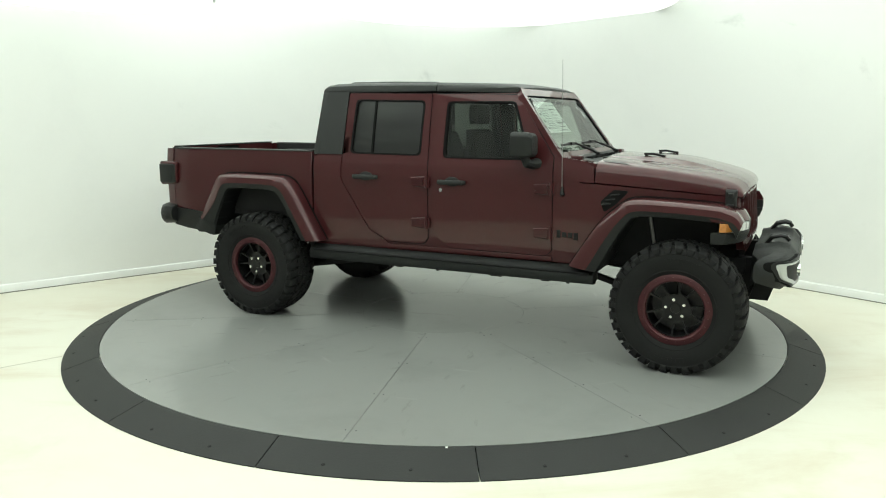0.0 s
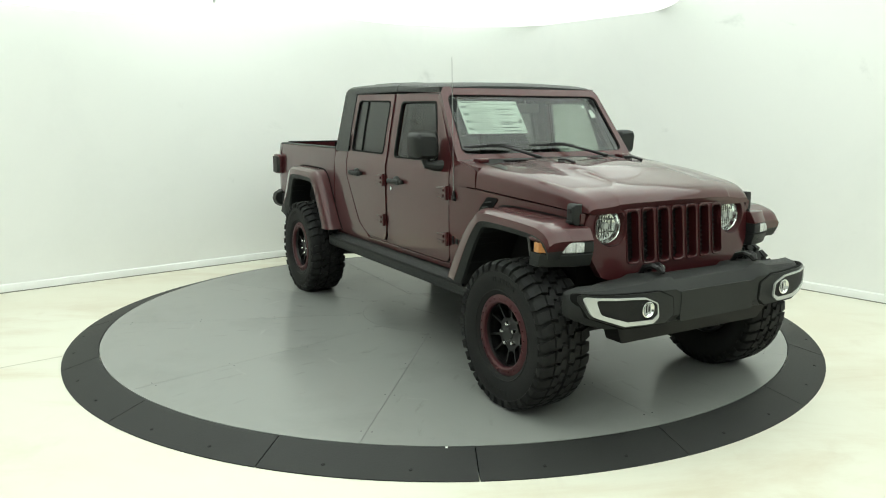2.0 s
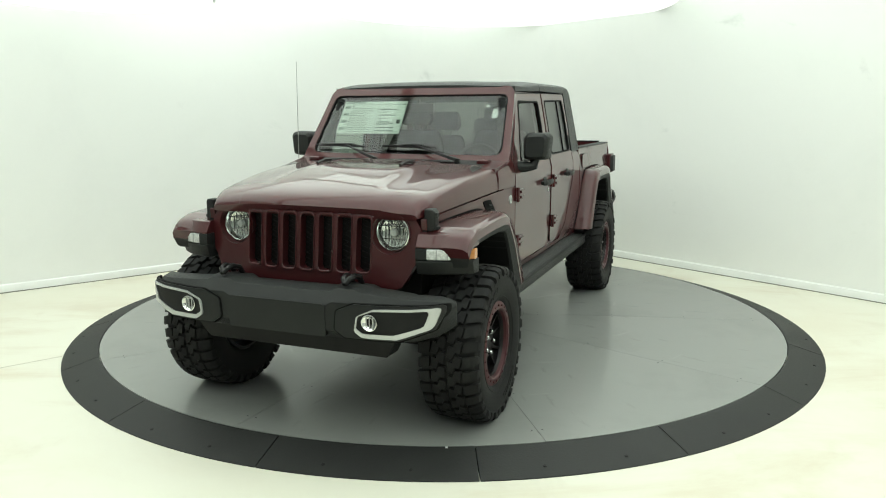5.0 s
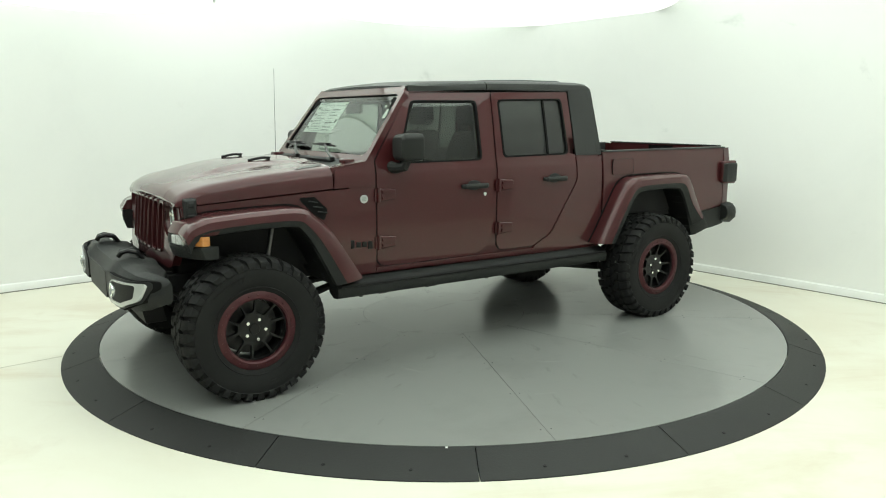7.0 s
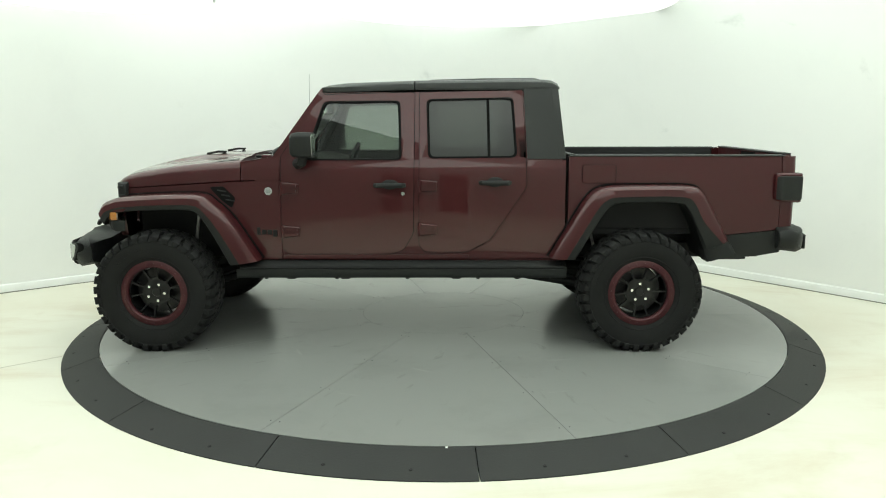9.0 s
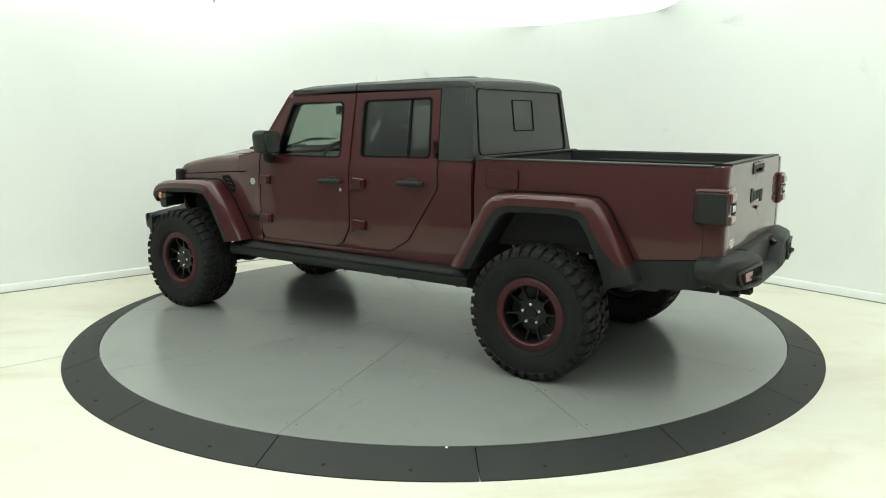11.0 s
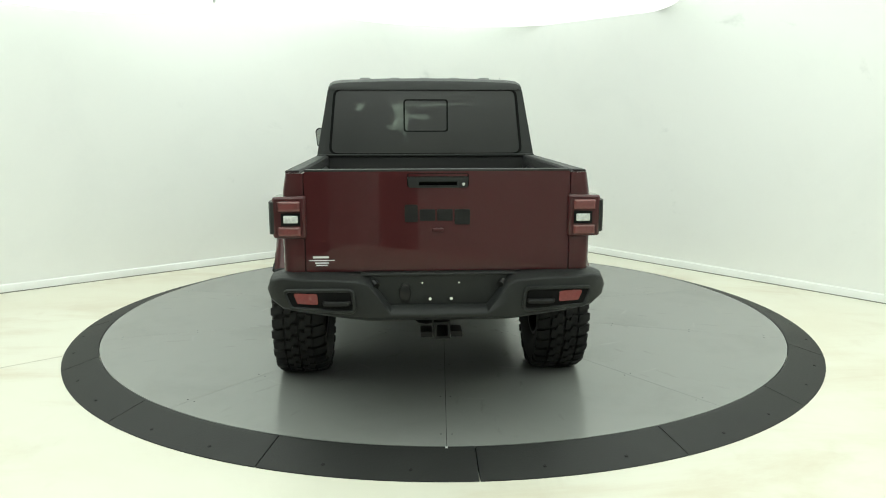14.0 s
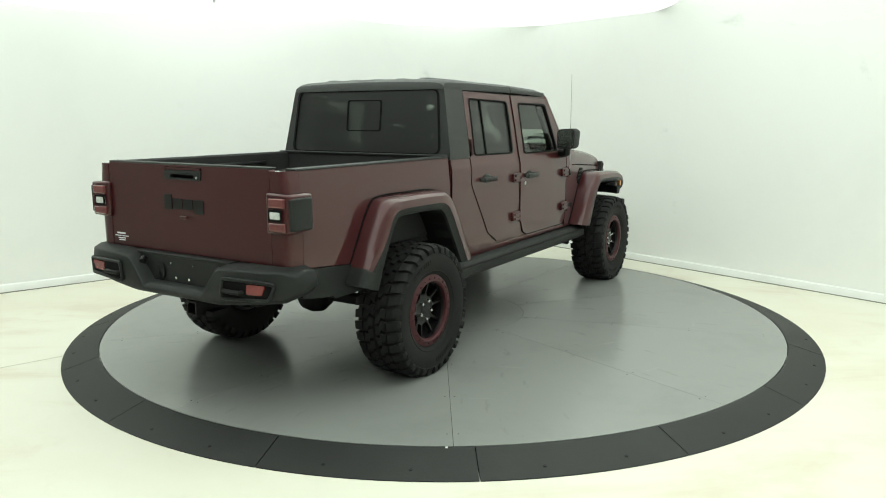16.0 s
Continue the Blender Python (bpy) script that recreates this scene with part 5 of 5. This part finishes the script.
def build_wheel():
    """A wheel with its outer face towards +y, round the origin."""
    prof = [(0.215, -0.13), (0.222, -0.12), (0.195, -0.09), (0.190, 0.06), (0.205, 0.10), (0.222, 0.118), (0.222, 0.128), (0.208, 0.128), (0.185, 0.07), (0.178, -0.09), (0.20, -0.13)]
    bm = lathe(bmesh.new(), prof, "y", 48, closed=True)
    # face with ten windows between five forked spokes
    def ring_point(r_, a):
        return (r_ * math.cos(a), r_ * math.sin(a))

    windows = []
    for k in range(5):
        a0 = math.radians(90 + 72 * k)
        for mid, rin, hin, rout, hout, rr in ((a0, 0.104, 0.205, 0.186, 0.250, 0.020), (a0 + math.radians(36), 0.096, 0.295, 0.186, 0.326, 0.026)):
            outer = [ring_point(rout, mid + hout * u) for u in (-1, -0.5, 0, 0.5, 1)]
            windows.append(rounded([ring_point(rin, mid + hin), ring_point(rin, mid - hin)] + outer, [rr * 0.75, rr * 0.75, rr, 0, 0, 0, rr], 4))
    disc = sheet([ring_point(0.194, 2 * math.pi * i / 60) for i in range(60)], windows)
    thick(disc, lambda u, v: Vector((u, 0.078 + 0.16 * max(0.0, math.hypot(u, v) - 0.08), v)), Vector((0, -0.026, 0)))
    face_ = bpy.data.meshes.new("spokes")
    disc.to_mesh(face_)
    disc.free()
    bm.from_mesh(face_)
    lathe(bm, [(0.0, 0.088), (0.030, 0.088), (0.034, 0.082), (0.082, 0.080), (0.086, 0.070), (0.086, 0.02), (0.0, 0.02)], "y", 30)
    wheel = part("wheel", bm, GLOSS_BLACK, None, "black forked-spoke wheel with a maroon beadlock ring")
    for k in range(5):
        a = math.radians(54 + 72 * k)
        bm = bmesh.new()
        x, z = 0.062 * math.cos(a), 0.062 * math.sin(a)
        tube(bm, [(x, 0.07, z), (x, 0.094, z), (x, 0.104, z)], [0.0145, 0.0145, 0.010], 8)
        part("lug_nut", bm, CHROME, wheel)
    part("beadlock_ring", lathe(bmesh.new(), [(0.186, 0.118), (0.190, 0.134), (0.200, 0.141), (0.228, 0.139), (0.240, 0.131), (0.243, 0.112), (0.215, 0.110)], "y", 56, closed=True), BEAD, wheel, "maroon beadlock ring")
    bolt = None
    for k in range(24):
        a = 2 * math.pi * k / 24
        m = pose(0.216 * math.cos(a), 0.136, 0.216 * math.sin(a))
        if bolt is None:
            bolt = part("ring_bolt", tube(bmesh.new(), [(0, 0, 0), (0, 0.010, 0)], 0.0055, 6), BEAD, wheel, at=m)
        else:
            again(bolt, m)
    part("brake_disc", lathe(bmesh.new(), [(0.06, -0.02), (0.165, -0.02), (0.165, 0.004), (0.06, 0.004)], "y", 36, closed=True), ROTOR, wheel)
    bm = bmesh.new()
    loft(bm, [[(r * math.cos(a), y, r * math.sin(a)) for r, y in ((0.10, -0.05), (0.175, -0.05), (0.175, 0.03), (0.10, 0.03))] for a in (0.5, 0.7, 0.9, 1.1)])
    part("brake_caliper", bm, UNDER, wheel)
    part("dust_shield", lathe(bmesh.new(), [(0.05, -0.06), (0.174, -0.06), (0.174, -0.055), (0.05, -0.055)], "y", 36, closed=True), UNDER, wheel)
    # tyre carcass
    side = [(0.212, 0.100), (0.232, 0.128), (0.262, 0.146), (0.300, 0.156), (0.340, 0.161), (0.372, 0.160), (0.394, 0.154), (0.408, 0.144), (0.415, 0.126)]
    prof = [(r, -y) for r, y in side] + [(0.4195, -0.06), (0.4205, 0.0), (0.4195, 0.06)] + [(r, y) for r, y in reversed(side)]
    tyre = part("tyre", lathe(bmesh.new(), prof, "y", 72), RUBBER, wheel, "black mud-terrain tyre")
    # raised sidewall bars in place of writing
    bm = bmesh.new()
    for k in range(2):
        for j in range(9):
            a = math.pi * k + 0.9 + 0.075 * j + (0.03 if j > 4 else 0)
            rings = []
            for aa in (a, a + 0.055):
                rings.append([(r * math.cos(aa), y, r * math.sin(aa)) for r, y in ((0.318, 0.155), (0.318, 0.1615), (0.346, 0.1645), (0.346, 0.157))])
            loft(bm, rings)
    lathe(bm, [(0.262, 0.1455), (0.266, 0.151), (0.270, 0.1485)], "y", 56)
    lathe(bm, [(0.375, 0.1595), (0.379, 0.163), (0.383, 0.158)], "y", 56)
    part("sidewall_relief", bm, RUBBER, wheel)
    # tread blocks: hooked centre blocks and shoulder lugs that wrap down the wall
    bm = bmesh.new()
    N = 35
    step = 2 * math.pi / N

    def block(pts, r0, r1, a):
        c = [sum(p[0] for p in pts) / len(pts), sum(p[1] for p in pts) / len(pts)]
        rings = []
        for k, r in ((1.0, r0), (1.0, r1 - 0.003), (0.95, r1)):
            ring = []
            for s_, y in pts:
                s2, y2 = c[0] + (s_ - c[0]) * k, c[1] + (y - c[1]) * k
                aa = a + s2 * step
                rr = r - 0.08 * max(0.0, abs(y2) - 0.07) ** 1.3
                ring.append((rr * math.cos(aa), y2, rr * math.sin(aa)))
            rings.append(ring)
        loft(bm, rings)
    for k in range(N):
        a = k * step
        for m in (1, -1):
            o = 0.0 if m > 0 else 0.5
            zig = [(-0.40, 0.004), (0.36, 0.012), (0.28, 0.036), (0.76, 0.050), (0.66, 0.086), (-0.08, 0.077), (0.0, 0.053), (-0.46, 0.038)]
            block([(m * s_ + o, m * y) for s_, y in zig], 0.410, TYRE_R, a)
            # shoulder lug, slanted, wrapping down the wall
            ext = 0.0 if k % 2 else 0.005
            rings = []
            for s0, s1, y, r in ((-0.02, 0.68, 0.092, 0.439), (0.06, 0.76, 0.122, 0.436), (0.16, 0.84, 0.146, 0.430), (0.20, 0.84, 0.160 + ext, 0.418), (0.26, 0.78, 0.165 + ext, 0.398), (0.32, 0.72, 0.164, 0.380)):
                depth = 0.032 if y < 0.15 else 0.016
                rr = r - depth
                yb = y - (0.0 if y < 0.15 else 0.014)
                a0, a1 = a + (m * s0 + o) * step, a + (m * s1 + o) * step
                rings.append([(rr * math.cos(a0), m * yb, rr * math.sin(a0)), (r * math.cos(a0), m * y, r * math.sin(a0)), (r * math.cos(a1), m * y, r * math.sin(a1)), (rr * math.cos(a1), m * yb, rr * math.sin(a1))])
            loft(bm, rings)
    part("tread", bm, RUBBER, wheel, "chunky hooked tread blocks")
    return wheel


def build_chassis(t):
    wheel = build_wheel()
    wheel.parent = t
    wheel.matrix_basis = pose(FRONT_X, 0.835, HUB_Z, 0, 12, 0)
    for m in (pose(REAR_X, 0.832, HUB_Z, 0, 40, 0), pose(FRONT_X, -0.835, HUB_Z, 0, -25, 180), pose(REAR_X, -0.832, HUB_Z, 0, 5, 180)):
        again(wheel, m, t)
    for s in (1, -1):
        bm = bmesh.new()
        box(bm, -2.45, 2.45, s * 0.42 - 0.035, s * 0.42 + 0.035, 0.60, 0.72)
        part("frame_rail", bm, UNDER, t, bevel=0.01)
        # rock rail
        bm = bmesh.new()
        loft(bm, [[(x, s * y, z) for y, z in ((0.74, 0.545), (0.80, 0.512), (0.862, 0.520), (0.876, 0.545), (0.872, 0.585), (0.845, 0.612), (0.79, 0.634), (0.74, 0.634))] for x in (1.50, 1.47, -0.88, -0.90)])
        rail = part("rock_rail", bm, BLACK_TRIM, t, "black rock rail under the doors", bevel=0.004)
        bm = bmesh.new()
        tube(bm, [(1.47, s * 0.868, 0.598), (-0.885, s * 0.868, 0.600)], 0.012, 8)
        for k in range(5):
            x = 1.30 - 0.52 * k
            box(bm, x - 0.03, x + 0.03, s * 0.45, s * 0.80, 0.53, 0.56)
            tube(bm, [(x, s * 0.80, 0.515), (x, s * 0.80, 0.500)], 0.014, 8)
        part("rail_bracket", bm, UNDER, rail)
        # springs and shocks
        for x, z1 in ((FRONT_X - 0.02, 0.98), (REAR_X + 0.0, 0.92)):
            bm = bmesh.new()
            pts = []
            for k in range(73):
                a = k * 2 * math.pi / 12
                pts.append((x + 0.055 * math.cos(a), s * 0.50 + 0.055 * math.sin(a), 0.52 + (z1 - 0.52) * k / 72))
            tube(bm, pts, 0.008, 6)
            part("coil_spring", bm, UNDER, t)
            dx = -0.17 if x > 0 else 0.27
            bm = bmesh.new()
            tube(bm, [(x + dx * 0.6, s * 0.58, 0.40), (x + dx, s * 0.60, 0.66)], 0.030, 12)
            tube(bm, [(x + dx, s * 0.60, 0.66), (x + dx * 1.35, s * 0.62, 1.0)], 0.012, 10)
            shock = part("shock_absorber", bm, STEEL, t, "silver shock absorber")
        # control arm with a light end
        bm = bmesh.new()
        tube(bm, [(FRONT_X - 0.1, s * 0.50, 0.36), (FRONT_X - 0.85, s * 0.43, 0.55)], 0.026, 10)
        part("control_arm", bm, UNDER, t)
        part("control_arm", tube(bmesh.new(), [(REAR_X + 0.1, s * 0.55, 0.36), (REAR_X + 0.75, s * 0.50, 0.54)], 0.026, 10), UNDER, t)
    for x, off in ((FRONT_X, 0.16), (REAR_X, 0.02)):
        bm = bmesh.new()
        tube(bm, [(x, -0.74, HUB_Z), (x, 0.74, HUB_Z)], 0.042, 14)
        lathe_at = bmesh.new()
        lathe(lathe_at, [(0.0, -0.13), (0.08, -0.12), (0.13, -0.06), (0.14, 0.0), (0.13, 0.06), (0.08, 0.12), (0.0, 0.13)], "y", 20)
        ax_ = part("axle", bm, UNDER, t)
        part("differential", lathe_at, UNDER, t, at=pose(x, off, HUB_Z))
    bm = bmesh.new()
    tube(bm, [(FRONT_X, 0.16, HUB_Z), (0.75, 0.10, 0.56)], 0.028, 10)
    tube(bm, [(REAR_X, 0.02, HUB_Z), (0.3, 0.0, 0.56)], 0.035, 10)
    part("drive_shaft", bm, UNDER, t)
    bm = bmesh.new()
    box(bm, 0.15, 0.95, -0.25, 0.22, 0.48, 0.62)
    part("gearbox_skid_plate", bm, UNDER, t, bevel=0.03)
    bm = bmesh.new()
    box(bm, -0.85, 0.05, 0.10, 0.40, 0.50, 0.62)
    part("fuel_tank_skid", bm, UNDER, t, bevel=0.04)
    bm = bmesh.new()
    tube(bm, [(1.0, -0.30, 0.58), (-0.9, -0.30, 0.58), (-1.15, -0.33, 0.72), (-1.75, -0.33, 0.72), (-1.95, -0.36, 0.63)], 0.032, 10)
    part("exhaust_pipe", bm, UNDER, t, "dark exhaust pipe")
    bm = bmesh.new()
    rows = []
    for y, k in ((-0.50, 0.3), (-0.49, 0.92), (-0.46, 1.0), (0.36, 1.0), (0.39, 0.92), (0.40, 0.3)):
        rows.append([(-2.02 + 0.125 * k * math.cos(a), y, 0.685 + 0.075 * k * math.sin(a)) for a in (2 * math.pi * i / 18 for i in range(18))])
    loft(bm, rows)
    part("silencer", bm, STEEL, t, "dull steel silencer across the frame")
    for s in (1, -1):
        # drop bracket, arm and brake line ahead of the rear axle
        bm = bmesh.new()
        bracket = [(-0.42, 0.60), (-0.78, 0.60), (-0.74, 0.53), (-0.60, 0.46), (-0.54, 0.46)]
        loft(bm, [[(x, y, z) for x, z in bracket] for y in (s * 0.50, s * 0.56)])
        part("arm_bracket", bm, UNDER, t, bevel=0.006)
        bm = bmesh.new()
        tube(bm, [(-0.57, s * 0.53, 0.485), (REAR_X + 0.06, s * 0.56, 0.36)], 0.030, 10)
        tube(bm, [(-0.57, s * 0.49, 0.485), (-0.57, s * 0.58, 0.485)], 0.038, 12)
        part("lower_arm", bm, UNDER, t)
        bm = bmesh.new()
        tube(bm, [(REAR_X - 0.12, s * 0.48, 0.60), (REAR_X - 0.18, s * 0.52, 0.82), (REAR_X - 0.10, s * 0.50, 0.98)], 0.012, 8)
        tube(bm, [(REAR_X + 0.3, s * 0.56, 0.92), (REAR_X + 0.1, s * 0.58, 0.96), (REAR_X - 0.2, s * 0.56, 0.95), (REAR_X - 0.34, s * 0.52, 0.84)], 0.010, 8)
        part("brake_line", bm, GLOSS_BLACK, t)
        # seams and hangers along the underside of the rail
        for x in (1.12, 0.72, -0.10):
            part("rail_hanger", box(bmesh.new(), x - 0.035, x + 0.035, s * 0.70, s * 0.78, 0.492, 0.545), UNDER, t, bevel=0.008)
    bm = bmesh.new()
    tube(bm, [(2.24, -0.62, 0.44), (2.24, 0.62, 0.44)], 0.018, 8)
    tube(bm, [(2.16, -0.55, 0.50), (2.18, 0.45, 0.62)], 0.016, 8)
    part("steering_rod", bm, UNDER, t)
    bm = bmesh.new()
    box(bm, 1.40, 2.40, -0.44, 0.44, 0.62, 0.80)
    part("engine_underside", bm, UNDER, t, bevel=0.03)


def build_interior(t):
    def seat(x, y, w, h=0.62, base=0.80):
        bm = bmesh.new()
        loft(bm, [[(x + dx, y - w / 2 * k, z), (x + dx, y + w / 2 * k, z), (x + dx - 0.11, y + w / 2 * k * 0.9, z + 0.01), (x + dx - 0.11, y - w / 2 * k * 0.9, z + 0.01)] for dx, z, k in ((0.0, base, 0.95), (-0.02, base + 0.2, 1.0), (-0.07, base + h * 0.8, 0.98), (-0.10, base + h, 0.75))])
        loft(bm, [[(x + 0.48, y - w / 2, z), (x + 0.48, y + w / 2, z), (x - 0.08, y + w / 2, z - 0.03), (x - 0.08, y - w / 2, z - 0.03)] for z in (base - 0.12, base + 0.05)])
        s_ = part("seat", bm, SEAT, t, "black cloth seat", bevel=0.03)
        bm = bmesh.new()
        zz = base + h + 0.05
        loft(bm, [[(x - 0.10, y - 0.14 * k, z), (x - 0.10, y + 0.14 * k, z), (x - 0.19, y + 0.13 * k, z), (x - 0.19, y - 0.13 * k, z)] for z, k in ((zz, 0.8), (zz + 0.04, 1.0), (zz + 0.13, 0.95), (zz + 0.17, 0.75))])
        for d in (-0.05, 0.05):
            tube(bm, [(x - 0.14, y + d, zz - 0.08), (x - 0.145, y + d, zz + 0.03)], 0.007, 6)
        part("head_rest", bm, SEAT, s_, bevel=0.02)
    seat(0.24, 0.37, 0.53, 0.74, 0.82)
    seat(0.24, -0.37, 0.53, 0.74, 0.82)
    for y in (-0.42, 0.0, 0.42):
        seat(-0.55, y, 0.43, 0.62 if y else 0.56, 0.88)
    bm = bmesh.new()
    loft(bm, [[(x, y, z) for x, z in ((1.20, 1.0), (1.22, 1.36), (1.05, 1.372), (0.86, 1.335), (0.80, 1.24), (0.86, 1.0))] for y in (-0.74, 0.74)])
    part("dashboard", bm, BLACK_TRIM, t, bevel=0.02)
    wheel_ = lathe(bmesh.new(), [(0.185 + 0.014 * math.cos(a), 0.014 * math.sin(a)) for a in (2 * math.pi * i / 8 for i in range(8))], "x", 28, closed=True)
    box(wheel_, -0.012, 0.012, -0.18, 0.18, -0.02, 0.02)
    box(wheel_, -0.012, 0.012, -0.02, 0.02, -0.18, 0.0)
    part("steering_wheel", wheel_, BLACK_TRIM, t, at=pose(0.72, 0.37, 1.30, 0, -22, 0))
    bm = bmesh.new()
    for s in (1, -1):
        tube(bm, [(0.93, s * 0.62, 1.76), (0.85, s * 0.635, 1.815), (0.0, s * 0.625, 1.84), (-0.72, s * 0.62, 1.84), (-0.80, s * 0.62, 1.70), (-0.84, s * 0.70, 1.0)], 0.032, 8)
        tube(bm, [(0.90, s * 0.625, 1.79), (1.00, s * 0.650, 1.60), (1.10, s * 0.685, 1.42), (1.12, s * 0.70, 1.30)], 0.036, 8)
        tube(bm, [(0.14, s * 0.625, 1.83), (0.16, s * 0.70, 1.40), (0.16, s * 0.73, 0.7)], 0.034, 8)
    tube(bm, [(0.14, -0.625, 1.835), (0.14, 0.625, 1.835)], 0.032, 8)
    tube(bm, [(-0.72, -0.62, 1.84), (-0.72, 0.62, 1.84)], 0.032, 8)
    part("roll_cage", bm, SEAT, t, "padded black roll cage")
    bm = bmesh.new()
    box(bm, 0.905, 0.93, -0.12, 0.12, 1.70, 1.77)
    tube(bm, [(0.918, 0.0, 1.755), (0.905, 0.0, 1.80)], 0.012, 6)
    part("inner_mirror", bm, BLACK_TRIM, t, bevel=0.008)
    # inside lining of the roof
    part("head_lining", box(bmesh.new(), -0.80, 0.86, -0.66, 0.66, 1.858, 1.866), SEAT, t)


def build_truck():
    t = thing("pickup_truck", "lifted maroon four-door pickup truck with a black hardtop on the turntable", "pickup truck")
    build_cab(t)
    build_bonnet(t)
    build_grille(t)
    build_flares(t)
    build_front_bumper(t)
    build_bed(t)
    build_chassis(t)
    build_interior(t)
    return t


pickup = build_truck()


def motions():
    """The deck and the truck on it turn together about the table's axis."""
    walk(turntable, [(t, pose(0, 0, 0, 0, 0, a)) for t, a in TURN])
    walk(pickup, [(t, pose(0, 0, TABLE_Z, 0, 0, a) @ TRUCK_ON_TABLE) for t, a in TURN])


motions()
